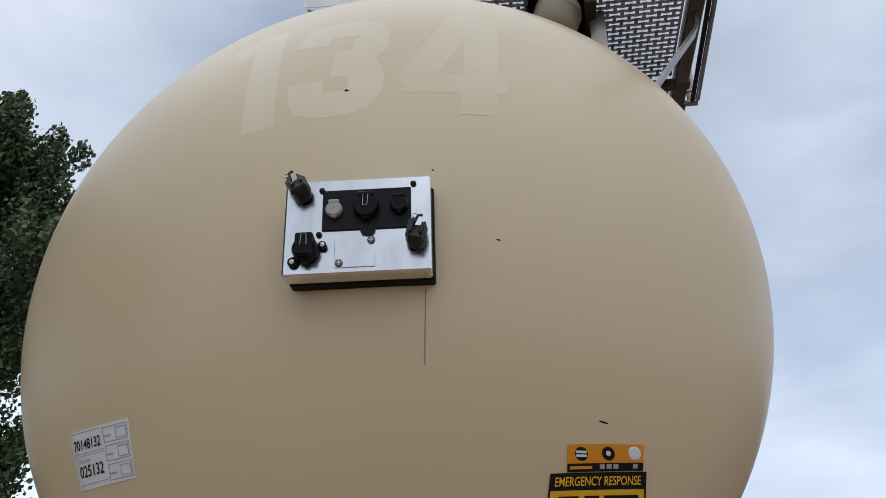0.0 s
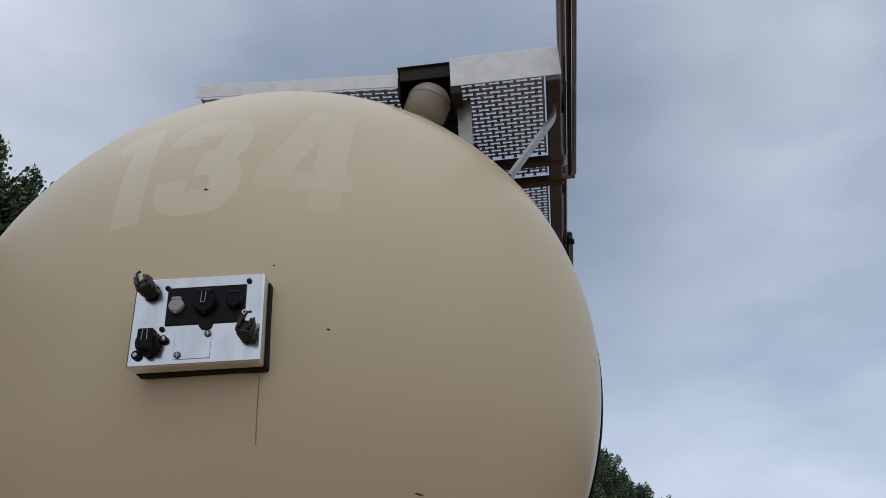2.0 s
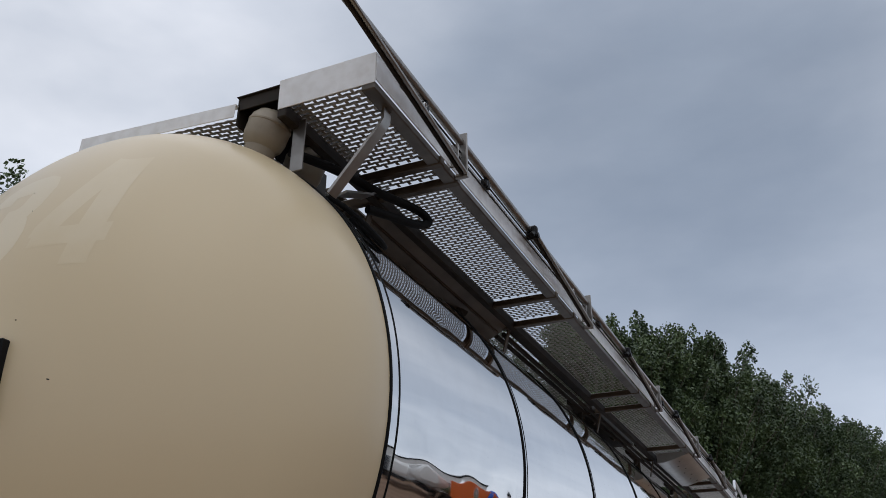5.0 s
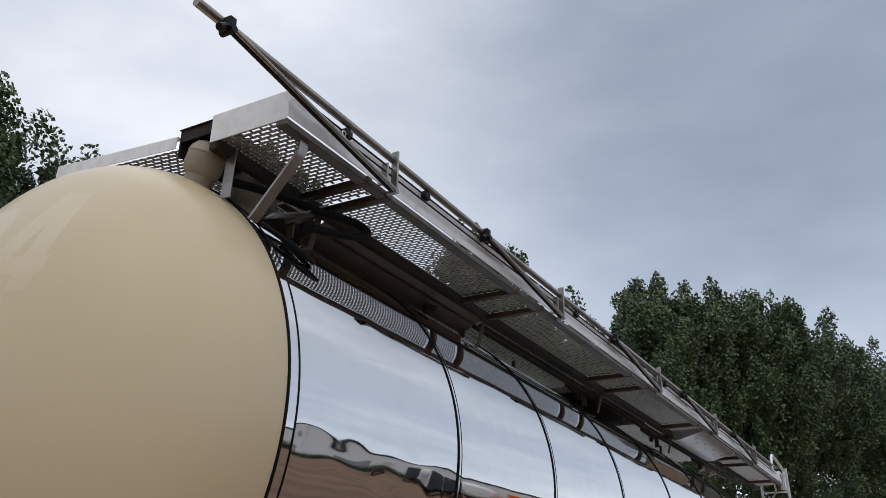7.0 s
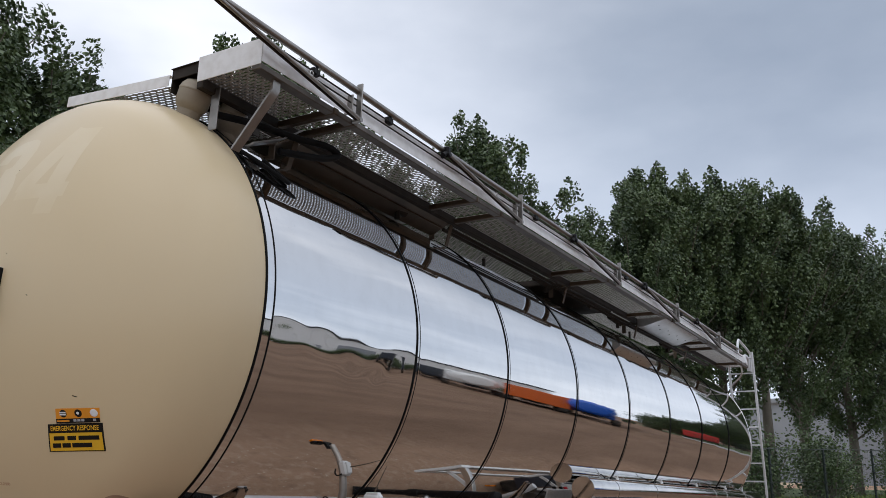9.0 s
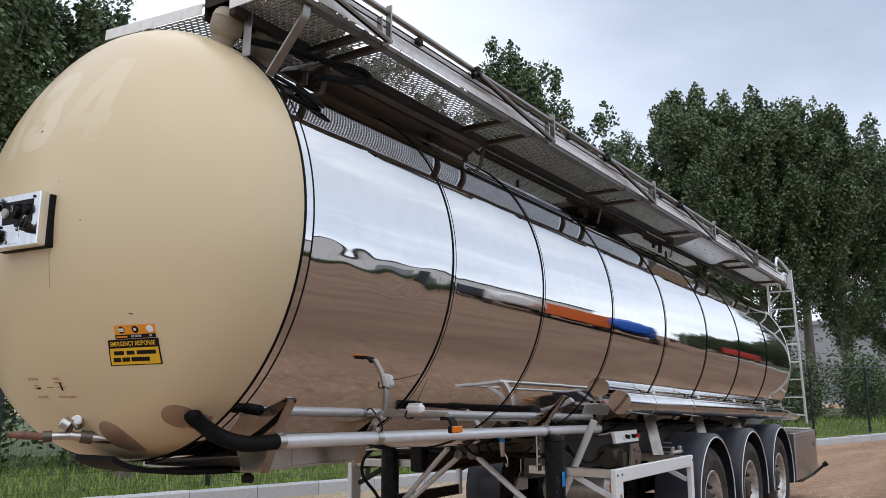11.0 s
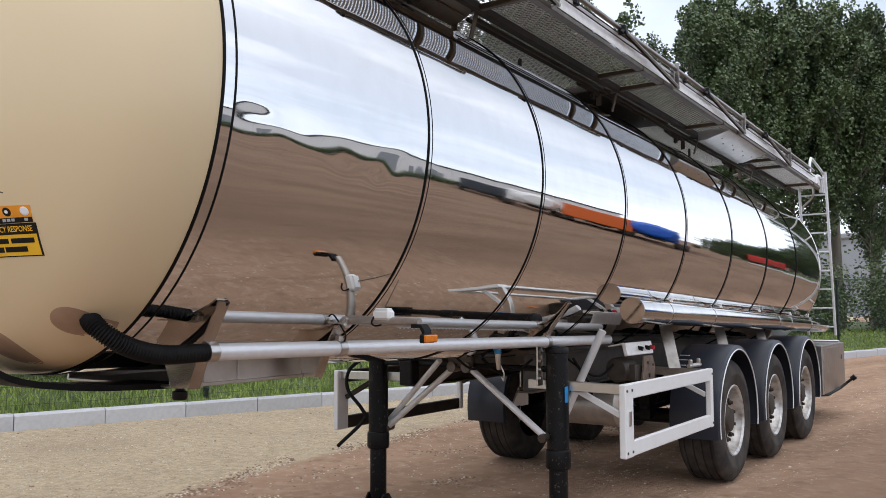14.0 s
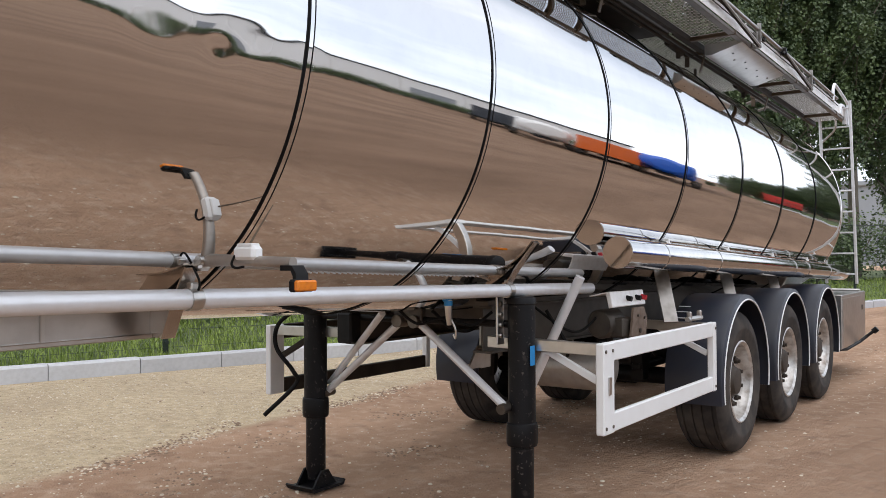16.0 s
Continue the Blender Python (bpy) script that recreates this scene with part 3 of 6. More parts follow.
# ---- folded handrail ----
RX, RZ = 1.10, 1.118
rail = Shape().tube([(RX - 0.006, -0.62, RZ + 0.018), (RX, 0.45, RZ + 0.010), (RX, 1.6, RZ), (RX, 9.35, RZ)], 0.0165, 14)
handrail = tpart("handrail", rail.at(WK), RAIL, label="folded-down steel handrail along the walkway")
for r, z, y0 in ((0.004, RZ - 0.038, -0.1), (0.004, RZ - 0.070, 0.0)):
    part("wire", Shape().tube([(RX, y0, z), (RX, 9.4, z)], r, 6).at(WK), GRIME_SHADE, handrail)
for y in (0.515, 2.33, 4.31, 6.14, 8.0):
    s = Shape().bar((RX + 0.012, y, RZ + 0.045), (RX + 0.012, y, RZ - 0.155), 0.034, 0.010)
    s.bar((RX - 0.012, y - 0.05, RZ - 0.03), (RX - 0.012, y - 0.05, RZ - 0.13), 0.05, 0.008)
    s.tube([(RX - 0.02, y, RZ - 0.145), (RX + 0.03, y, RZ - 0.145)], 0.012, 10)
    part("post", s.at(WK), RAIL, handrail, "upright flat steel post of the handrail")
for y0, y1 in ((-0.495, 0.515), (1.34, 2.33), (3.26, 4.31), (5.01, 6.14), (6.91, 8.0)):
    z0 = RZ + 0.010 if y0 < 0 else RZ
    for dx in (0.016, 0.034):
        s = Shape().tube([(RX + dx, y0, z0 - 0.022), (RX + dx - 0.006, y1 - 0.02, RZ - 0.145)], 0.0085, 10)
        part("folding_brace", s.at(WK), GRIME_SHADE if dx < 0.02 else RAIL, handrail, "slanting folding brace of the handrail")
    s = Shape().box((RX + 0.012, y0, z0 - 0.006), (0.056, 0.036, 0.056), 0.012)
    s.tube([(RX - 0.012, y0, z0 - 0.03), (RX + 0.046, y0, z0 - 0.03)], 0.014, 10)
    s.tube([(RX + 0.022, y0 - 0.045, z0 - 0.045), (RX + 0.022, y0 - 0.01, z0 - 0.02)], 0.014, 10)
    part("knuckle", s.at(WK), BLACK, handrail, "black hinge knuckle of the folding brace")
    ym = y0 + (y1 - y0) * 0.62
    part("ring_bolt", Shape().tube(arc((RX + 0.03, ym, RZ - 0.075), 0.011, 0, 330, 10, "yz"), 0.003, 6).at(WK), STEEL, handrail)
for y in (0.20, 0.80, 2.62, 4.55, 6.36, 8.2):
    s = Shape().box((RX - 0.01, y, RZ - 0.03), (0.03, 0.05, 0.035), 0.006).tube([(RX, y, RZ), (RX, y, RZ - 0.05)], 0.007, 8)
    part("clip", s.at(WK), BLACK, handrail)
# rear hoop and ladder
s = Shape().tube(bez([(RX, 9.12, RZ - 0.06), (RX, 9.14, RZ + 0.05), (RX, 9.20, RZ + 0.12), (RX, 9.30, RZ + 0.13), (RX, 9.9, RZ + 0.06), (RX, 9.98, RZ + 0.0), (RX, 9.99, RZ - 0.20)], 6), 0.017, 12)
part("rear_hoop", s.at(WK), ALU, handrail, "bent pale tubular hoop at the ladder's top")
part("rear_tube", Shape().tube(bez([(RX - 0.03, 9.66, RZ - 0.12), (RX - 0.03, 9.70, RZ - 0.02), (RX - 0.02, 9.84, RZ - 0.03), (RX - 0.02, 9.9, RZ - 0.2)], 6), 0.024, 12).at(WK), ALU, handrail, "short bent pale tube")
lad = Shape()
LADDER = ((10.42, 3.20), (10.74, 1.10))
for x in (0.83, 1.155):
    lad.tube([(x, LADDER[0][0], LADDER[0][1]), (x, LADDER[1][0], LADDER[1][1])], 0.017, 12)
ladder = tpart("ladder", lad, ALU, label="pale metal ladder at the tank's rear")
for i in range(9):
    z = 1.21 + 0.243 * i if i < 8 else 3.12
    y = LADDER[1][0] - 0.32 * (z - 1.10) / 2.10
    part("rung", Shape().bar((0.83, y, z), (1.155, y, z), 0.03, 0.018), ALU, ladder)

# ---- running gear ----
YZ_ = lambda x: Matrix(((0, 0, 1, x), (1, 0, 0, 0), (0, 1, 0, 0), (0, 0, 0, 1)))
V_TAG = mat("blue_tag", (0.02, 0.25, 0.62), 0.4)
AXLES = (6.13, 7.54, 8.95)
WHEEL_X = 0.965   # middle of the tyre
TR = 0.505


def wheel(y, side):
    m = Matrix.Translation((side * WHEEL_X, y, TR)) @ Matrix.Rotation(radians(90 * side), 4, "Y")
    hw = 0.185
    prof = [(0.285, -hw + 0.03), (0.31, -hw + 0.01), (0.40, -hw), (0.455, -hw + 0.012), (0.488, -hw + 0.035), (0.499, -hw + 0.06)]
    for k in range(4):
        x = -0.105 + 0.07 * k
        prof += [(TR, x - 0.028 if k == 0 else x - 0.029), (TR, x - 0.006), (TR - 0.010, x - 0.005), (TR - 0.010, x + 0.005), (TR, x + 0.006)]
    prof += [(TR, 0.133), (0.499, hw - 0.045), (0.488, hw - 0.03), (0.455, hw - 0.008), (0.40, hw), (0.385, hw + 0.002), (0.375, hw - 0.003), (0.31, hw - 0.012), (0.287, hw - 0.03)]
    w = new("wheel")
    w.parent, w.matrix_parent_inverse = trailer, trailer_inv
    w["label"] = "road wheel with worn black tyre and dusty steel rim"
    part("tyre", Shape().lathe(prof, 56, m), TYRE, w, "worn black tyre, dusty tread")
    rim = [(0.293, hw - 0.028), (0.298, hw - 0.018), (0.288, hw - 0.014), (0.268, hw - 0.03), (0.262, hw - 0.075), (0.245, hw - 0.115), (0.215, hw - 0.125), (0.175, hw - 0.105), (0.150, hw - 0.095), (0.142, hw - 0.098)]
    part("rim", Shape().lathe(rim, 48, m), RIM, w, "silver steel rim with round hand holes")
    hub = [(0.143, hw - 0.13), (0.140, hw - 0.10), (0.118, hw - 0.09), (0.10, hw - 0.06), (0.092, hw - 0.045), (0.07, hw - 0.04), (0.0005, hw - 0.04)]
    part("hub", Shape().lathe(hub, 32, m), HUB, w, "greasy dark hub")
    for k in range(10):
        a = 2 * math.pi * k / 10
        c = Matrix.Translation((0.166 * math.cos(a), 0.166 * math.sin(a), hw - 0.1))
        part("wheel_nut", Shape().lathe([(0.021, 0), (0.021, 0.026), (0.014, 0.031), (0.014, 0.044), (0.0005, 0.046)], 8, m @ c), HUB, w)
        c = Matrix.Translation((0.222 * math.cos(a + 0.31), 0.222 * math.sin(a + 0.31), hw - 0.122))
        part("hand_hole", Shape().lathe([(0.026, 0.0), (0.026, 0.006), (0.0005, 0.005)], 14, m @ c), SEALANT, w)
    return w


RIM = mat("rim_silver", (0.66, 0.65, 0.63), 0.34, 0.75, grain=0.7, scale=16, dark=(0.20, 0.155, 0.12), stain=0.3, sscale=7)
HUB = mat("greasy_hub", (0.05, 0.038, 0.028), 0.6, 0.3, grain=0.5, scale=25)
for y in AXLES:
    for side in (1, -1):
        wheel(y, side)
    tpart("axle", Shape().tube([(-0.9, y, TR), (0.9, y, TR)], 0.065, 16), BLACK)


RUSTY = mat("rusty_bracket", (0.20, 0.15, 0.115), 0.7, 0.2, grain=0.6, scale=30, dark=(0.09, 0.055, 0.035), stain=0.5, sscale=9)


def fender(y, side):
    s = Shape()
    r = 0.605
    c = (side * 0.975, y, TR + 0.03)
    n = 22
    prof = [(-0.205, -0.035), (-0.195, -0.006), (-0.17, 0.0), (0.17, 0.0), (0.195, -0.006), (0.205, -0.035), (0.20, -0.045), (0.19, -0.012), (-0.19, -0.012), (-0.20, -0.045)]
    k = len(prof)
    for i in range(n + 1):
        a = radians(-12 + 204 * i / n)
        for u, d in prof:
            s.v.append((c[0] + u, c[1] - math.cos(a) * (r + d), c[2] + math.sin(a) * (r + d)))
    for i in range(n):
        for j in range(k):
            s.f.append([i * k + j, i * k + (j + 1) % k, (i + 1) * k + (j + 1) % k, (i + 1) * k + j])
    s.f += [list(range(k)), [n * k + j for j in range(k)]]
    f = tpart("mudguard", s, FENDER, label="black plastic mudguard with a pale edge strip")
    e = [(c[0] + side * 0.205, c[1] - math.cos(radians(a)) * (r - 0.04), c[2] + math.sin(radians(a)) * (r - 0.04)) for a in range(-12, 193, 6)]
    part("edge_strip", Shape().tube(e, 0.006, 6), WHITE, f, "pale edge strip")
    return f


for y in AXLES:
    for side in (1, -1):
        f = fender(y, side)
        if side > 0 and y == AXLES[0]:
            for a in (47, 53, 59):
                c, d = math.cos(radians(a)), math.sin(radians(a))
                part("vent_slot", Shape().box((0, 0, 0), (0.085, 0.007, 0.004), 0.001, Matrix.Translation((0.825, y - c * 0.607, TR + 0.03 + d * 0.607)) @ Matrix.Rotation(radians(90 - a), 4, "X")), WHITE, f, "narrow pale vent slot")
for y in (5.28, 6.68, 8.08):
    s = Shape().bar((0.80, y + 0.12, 1.36), (0.93, y - 0.02, 0.98), 0.10, 0.010)
    tpart("mudguard_stay", s, RAIL, label="slanting steel stay of the mudguards")

# chassis rails and cross members
for x in (-0.46, 0.46):
    s = Shape().box((x, 7.0, 1.02), (0.012, 6.6, 0.24), 0.002).box((x, 7.0, 1.14), (0.12, 6.6, 0.012), 0.002).box((x, 7.0, 0.90), (0.12, 6.6, 0.014), 0.002)
    tpart("chassis_rail", s, CHASSIS, label="dusty steel chassis rail")
for y in (4.05, 4.6, 5.3, 6.8, 8.2, 9.7):
    tpart("cross_member", Shape().box((0, y, 1.08), (0.9, 0.06, 0.08), 0.004), CHASSIS)
s = Shape().box((0, 4.9, 1.16), (1.0, 2.4, 0.03), 0.004)
tpart("chassis_plate", s, CHASSIS)
for y in AXLES:
    for x in (-0.46, 0.46):
        s = Shape().slab([(y - 0.35, 0.92), (y - 0.12, 0.92), (y - 0.2, 0.5), (y - 0.3, 0.5)], 0.09, Matrix(((0, 0, 1, x - 0.045), (1, 0, 0, 0), (0, 1, 0, 0), (0, 0, 0, 1))))
        s.box((x, y - 0.05, 0.60), (0.08, 0.55, 0.05), 0.01)
        tpart("spring_hanger", s, BLACK)
    m = Matrix.Translation((0.46, y + 0.3, 0.62))
    tpart("air_bag", Shape().lathe([(0.10, 0), (0.13, 0.05), (0.13, 0.12), (0.115, 0.15), (0.13, 0.18), (0.13, 0.25), (0.1, 0.29)], 24, m), RUBBER)
# air tank across the frame and brake chamber
s = Shape().lathe([(0.001, -0.5), (0.12, -0.48), (0.15, -0.42), (0.15, 0.42), (0.12, 0.48), (0.001, 0.5)], 28, Matrix.Translation((0.42, 4.78, 0.72)) @ Matrix.Diagonal((0.62, 1, 1, 1)) @ Matrix.Rotation(radians(90), 4, "Y"))
tpart("air_reservoir", s, ALU_D, label="dull aluminium compressed-air reservoir")
s = Shape().lathe([(0.001, -0.12), (0.08, -0.115), (0.09, -0.09), (0.09, 0.09), (0.075, 0.115), (0.001, 0.12)], 24, Matrix.Translation((0.72, 4.72, 1.0)) @ Matrix.Rotation(radians(90), 4, "X"))
s.box((0.78, 4.72, 0.98), (0.16, 0.14, 0.12), 0.012)
tpart("valve_block", s, CHASSIS, label="dusty brake valve block")
s = Shape().box((0, 0, 0), (0.03, 0.50, 0.095), 0.004).box((-0.06, 0, 0.045), (0.12, 0.50, 0.008), 0.002).at(Matrix.Translation((0.84, 4.74, 1.155)) @ Matrix.Rotation(radians(-12), 4, "Y"))
panel = tpart("control_panel", s, PLATE, label="white metal valve control panel")
for y, c in ((4.72, BLACK), (4.86, BLACK), (4.95, ORANGE)):
    part("knob", Shape().tube([(0.85, y, 1.16), (0.885, y, 1.153)], 0.016, 12), c if c is BLACK else mat("red_knob", (0.5, 0.02, 0.03), 0.4), panel)

s = Shape().slab([(4.70, 0.93), (4.80, 0.90), (4.93, 0.92), (4.95, 1.03), (4.90, 1.10), (4.74, 1.10)], 0.014, Matrix(((0, 0, 1, 0.875), (1, 0, 0, 0), (0, 1, 0, 0), (0, 0, 0, 1))))
vb = tpart("valve_bracket", s, RUSTY, label="rusty brown bracket of the brake valve")
for y, z in ((4.83, 0.955), (4.80, 1.05), (4.90, 1.03)):
    part("bolt", Shape().tube([(0.888, y, z), (0.898, y, z)], 0.014 if z < 1 else 0.009, 10), STEEL_D, vb)
for k, pts in enumerate(([(0.10, 3.40, 1.15), (0.22, 3.44, 1.06), (0.34, 3.52, 1.09), (0.46, 3.60, 1.05), (0.55, 3.66, 1.12)], [(0.20, 3.60, 1.12), (0.28, 3.66, 1.03), (0.36, 3.72, 1.01), (0.44, 3.80, 1.08)], [(0.50, 4.20, 1.12), (0.62, 4.34, 0.99), (0.66, 4.50, 0.97), (0.72, 4.66, 1.08)], [(0.55, 4.25, 1.10), (0.66, 4.30, 0.90), (0.60, 4.42, 0.82), (0.52, 4.60, 0.86)])):
    tpart("air_line", Shape().tube(bez(pts, 8), 0.008 + 0.002 * (k % 2), 8), HOSE, label="thin black air line under the tank")

# landing legs
for x in (0.72, -0.74):
    m = Matrix.Translation((x, 3.67, 0))
    prof = [(0.001, 1.205), (0.060, 1.205), (0.072, 1.199), (0.076, 1.188), (0.076, 1.168), (0.071, 1.163), (0.071, 0.56), (0.078, 0.555), (0.081, 0.54), (0.081, 0.455), (0.076, 0.44), (0.062, 0.435)]
    leg = tpart("landing_leg", Shape().lathe(prof, 36, m), CHIPPED, label="round black landing leg, paint chipped")
    part("inner_leg", Shape().lathe([(0.060, 0.46), (0.060, 0.12), (0.052, 0.10), (0.05, 0.06)], 32, m), CHIPPED, leg, "scuffed inner leg tube")
    s = Shape().slab([(-0.15, 0.035), (-0.13, 0.006), (0.13, 0.006), (0.15, 0.035), (0.14, 0.04), (0.12, 0.022), (-0.12, 0.022), (-0.14, 0.04)], 0.22, Matrix(((0, 0, 1, x - 0.11), (1, 0, 0, 3.67), (0, 1, 0, 0.004), (0, 0, 0, 1))))
    foot = part("foot", s, CHIPPED, leg, "black pivoting foot plate with raised ends")
    for dx in (-0.075, 0.065):
        part("foot_cheek", Shape().slab([(-0.10, 0.02), (0.10, 0.02), (0.06, 0.075), (0.03, 0.115), (-0.03, 0.115), (-0.06, 0.075)], 0.012, Matrix(((0, 0, 1, x + dx), (1, 0, 0, 3.67), (0, 1, 0, 0.004), (0, 0, 0, 1)))), CHIPPED, foot)
    part("foot_pin", Shape().tube([(x - 0.095, 3.67, 0.09), (x + 0.095, 3.67, 0.09)], 0.016, 12), CHIPPED, foot)
    sg = 1 if x > 0 else -1
    lo = (x - sg * 0.05, 3.72 if sg < 0 else 3.58, 0.59 if sg < 0 else 0.645)
    hub = (sg * 0.058, 3.66, 1.052)
    s = Shape().tube([lo, hub], 0.022, 14)
    part("brace", s, ALU, leg, "slanting pale tubular brace")
    s = Shape().tube([(lo[0], lo[1] - 0.04, lo[2] - 0.01), (lo[0], lo[1] + 0.05, lo[2])], 0.027, 12)
    part("brace_joint", s, STEEL_D, leg)
    part("brace_joint", Shape().tube([(hub[0], hub[1] - 0.05, hub[2]), (hub[0], hub[1] + 0.05, hub[2])], 0.036, 12), STEEL_D, leg)
    if sg < 0:
        part("brace", Shape().tube([(-0.70, 3.76, 0.64), (-0.10, 3.54, 1.10)], 0.020, 12), ALU, leg)
tpart("brace_bracket", Shape().box((0.0, 3.66, 1.10), (0.20, 0.05, 0.09), 0.008), CHASSIS)
tpart("leg_cross_shaft", Shape().tube([(-0.7, 3.67, 1.06), (0.7, 3.67, 1.06)], 0.02, 10), BLACK)
lp = tpart("leg_mount", Shape().box((0.615, 3.63, 1.09), (0.012, 0.07, 0.27), 0.003).box((0.60, 3.665, 1.235), (0.14, 0.10, 0.05), 0.006), STEEL, label="bolted steel mounting plate of the leg")
for k in range(4):
    part("bolt", Shape().lathe([(0.013, 0), (0.013, 0.008), (0.001, 0.012)], 8, Matrix.Translation((0.622, 3.63, 1.00 + 0.055 * k)) @ Matrix.Rotation(radians(90), 4, "Y")), STEEL, lp)
s = Shape().box((0.792, 3.655, 0.905), (0.004, 0.045, 0.10), 0.001)
tpart("blue_tag", s, V_TAG, label="small blue sticker on the landing leg")
tpart("leg_stay", Shape().tube([(0.865, 4.06, 1.30), (0.53, 4.06, 0.63)], 0.027, 14), ALU, label="slanting pale stay beside the leg")
# crank hose at the far leg
s = Shape().tube(bez([(-0.70, 3.50, 1.12), (-0.80, 3.42, 1.02), (-0.82, 3.42, 0.88), (-0.72, 3.46, 0.74), (-0.72, 3.48, 0.66), (-0.86, 3.36, 0.48)], 8), 0.013, 10)
tpart("black_hose", s, RUBBER, label="loose black hose hanging by the leg")
s = Shape().box((-0.42, 3.62, 1.0), (0.11, 0.10, 0.18), 0.01)
tpart("gear_box", s, BLACK)

tpart("hanger_plate", Shape().box((0.35, 3.90, 0.93), (0.014, 0.10, 0.28), 0.004).box((0.31, 3.90, 0.80), (0.09, 0.10, 0.014), 0.004), STEEL, label="pale steel hanger plate")
s = Shape().slab([(3.70, 0.80), (3.86, 0.80), (3.86, 0.92), (3.80, 0.92)], 0.012, YZ_(0.36))
tpart("hanger_bracket", s, STEEL, label="small triangular bracket")
dc = tpart("drain_coupling", Shape().tube([(0.42, 3.44, 1.20), (0.42, 3.44, 1.165), (0.42, 3.445, 1.10), (0.42, 3.45, 1.06)], [0.020, 0.020, 0.017, 0.013], 14), STEEL, label="small drain coupling with a chain")
part("collar", Shape().tube([(0.42, 3.44, 1.185), (0.42, 3.44, 1.160)], 0.0225, 14), V_TAG, dc, "blue collar")
part("chain", Shape().tube(bez([(0.425, 3.45, 1.10), (0.45, 3.46, 1.04), (0.445, 3.47, 0.99), (0.43, 3.47, 1.01)], 6), 0.005, 8), STEEL, dc)
# side guards
for side in (1, -1):
    x = 1.165 if side > 0 else -1.14
    g = tpart("side_guard", Shape().box((x, 3.712, 0.762), (0.045, 0.125, 0.445), 0.006), WHITE, label="white painted metal side guard frame")
    for z in (0.938, 0.588):
        # far-side rails and braces are coloured near black for the shade they stand in
        part("guard_rail", Shape().box((x, 4.55, z), (0.03, 1.56, 0.095), 0.006), WHITE if side > 0 else GRIME_SHADE, g)
    part("guard_post", Shape().box((x, 5.357, 0.762), (0.045, 0.055, 0.445), 0.006), WHITE, g)
    for y in (3.712, 5.33):
        part("guard_arm", Shape().bar((x - side * 0.02, y, 0.95), (side * 0.5, y, 0.96), 0.05, 0.06), STEEL, g, "grey steel arm of the side guard")
        part("arm_brace", Shape().bar((x - side * 0.03, y + 0.03, 0.78), (side * 0.80, y + 0.03, 0.94), 0.03, 0.035), WHITE if side > 0 else GRIME_SHADE, g)
    part("latch", Shape().box((x + side * 0.026, 3.712, 0.775), (0.008, 0.03, 0.09), 0.003), STEEL, g)
    for y in (3.672, 3.752, 5.357):
        for z in (0.572, 0.945):
            part("bolt", Shape().lathe([(0.009, 0), (0.009, 0.005), (0.001, 0.008)], 8, Matrix.Translation((x + side * 0.022, y, z)) @ Matrix.Rotation(radians(90 * side), 4, "Y")), STEEL_D, g)
s = Shape().tube([(1.10, 5.08, 1.015), (1.10, 5.34, 1.015)], 0.016, 10).box((1.10, 5.12, 1.03), (0.03, 0.03, 0.065), 0.008).box((1.10, 5.31, 1.03), (0.03, 0.03, 0.065), 0.008)
tpart("guard_spring", s, STEEL)
s = Shape().box((0.90, 4.30, 0.80), (0.03, 0.10, 0.06), 0.008)
tpart("amber_reflector", s, ORANGE)

# ---- front underside: king-pin box with gusset plates ----
YZ = lambda x: Matrix(((0, 0, 1, x), (1, 0, 0, 0), (0, 1, 0, 0), (0, 0, 0, 1)))
XZ = lambda y: Matrix(((1, 0, 0, 0), (0, 0, 1, y), (0, 1, 0, 0), (0, 0, 0, 1)))
LOWER = Matrix.Translation((-0.02, 0, -0.023))
s = Shape()
prof = [(0.92, 1.168), (1.66, 1.160), (1.66, 1.30), (0.94, 1.32)]
for x in (-0.24, 0.455):
    s.slab(prof, 0.010, YZ(x))
s.box((0.112, 1.29, 1.168), (0.70, 0.74, 0.010), 0.002)
s.box((0.468, 1.08, 1.225), (0.012, 0.012, 0.11), 0.002).box((0.468, 1.26, 1.225), (0.012, 0.012, 0.11), 0.002).box((0.466, 1.30, 1.166), (0.03, 0.68, 0.016), 0.003)
tpart("king_pin_box", s.at(LOWER), STEEL, label="brushed steel king-pin box under the tank's front")
skid = [(0.27, 1.262), (0.31, 1.240), (0.36, 1.222), (0.44, 1.204), (0.54, 1.190), (0.66, 1.178), (0.82, 1.170), (1.02, 1.164)]
s = Shape().strip([(0.28, a, b) for a, b in skid], (1, 0, 0), 0.25, 0.022)
tpart("skid_plate", s.at(LOWER), RUBBER, label="black skid plate under the tank's nose")
tpart("drain_plug", Shape().lathe([(0.001, -0.05), (0.026, -0.048), (0.03, -0.04), (0.03, -0.015), (0.018, -0.01), (0.018, 0.04)], 14, Matrix.Translation((0.42, 0.985, 1.135))), BLACK, label="black drain plug")
PLATE_B = mat("brown_tinted_steel", (0.52, 0.47, 0.42), 0.26, 0.9, grain=0.5, scale=8, dark=(0.23, 0.185, 0.15), stain=0.4, sscale=3)


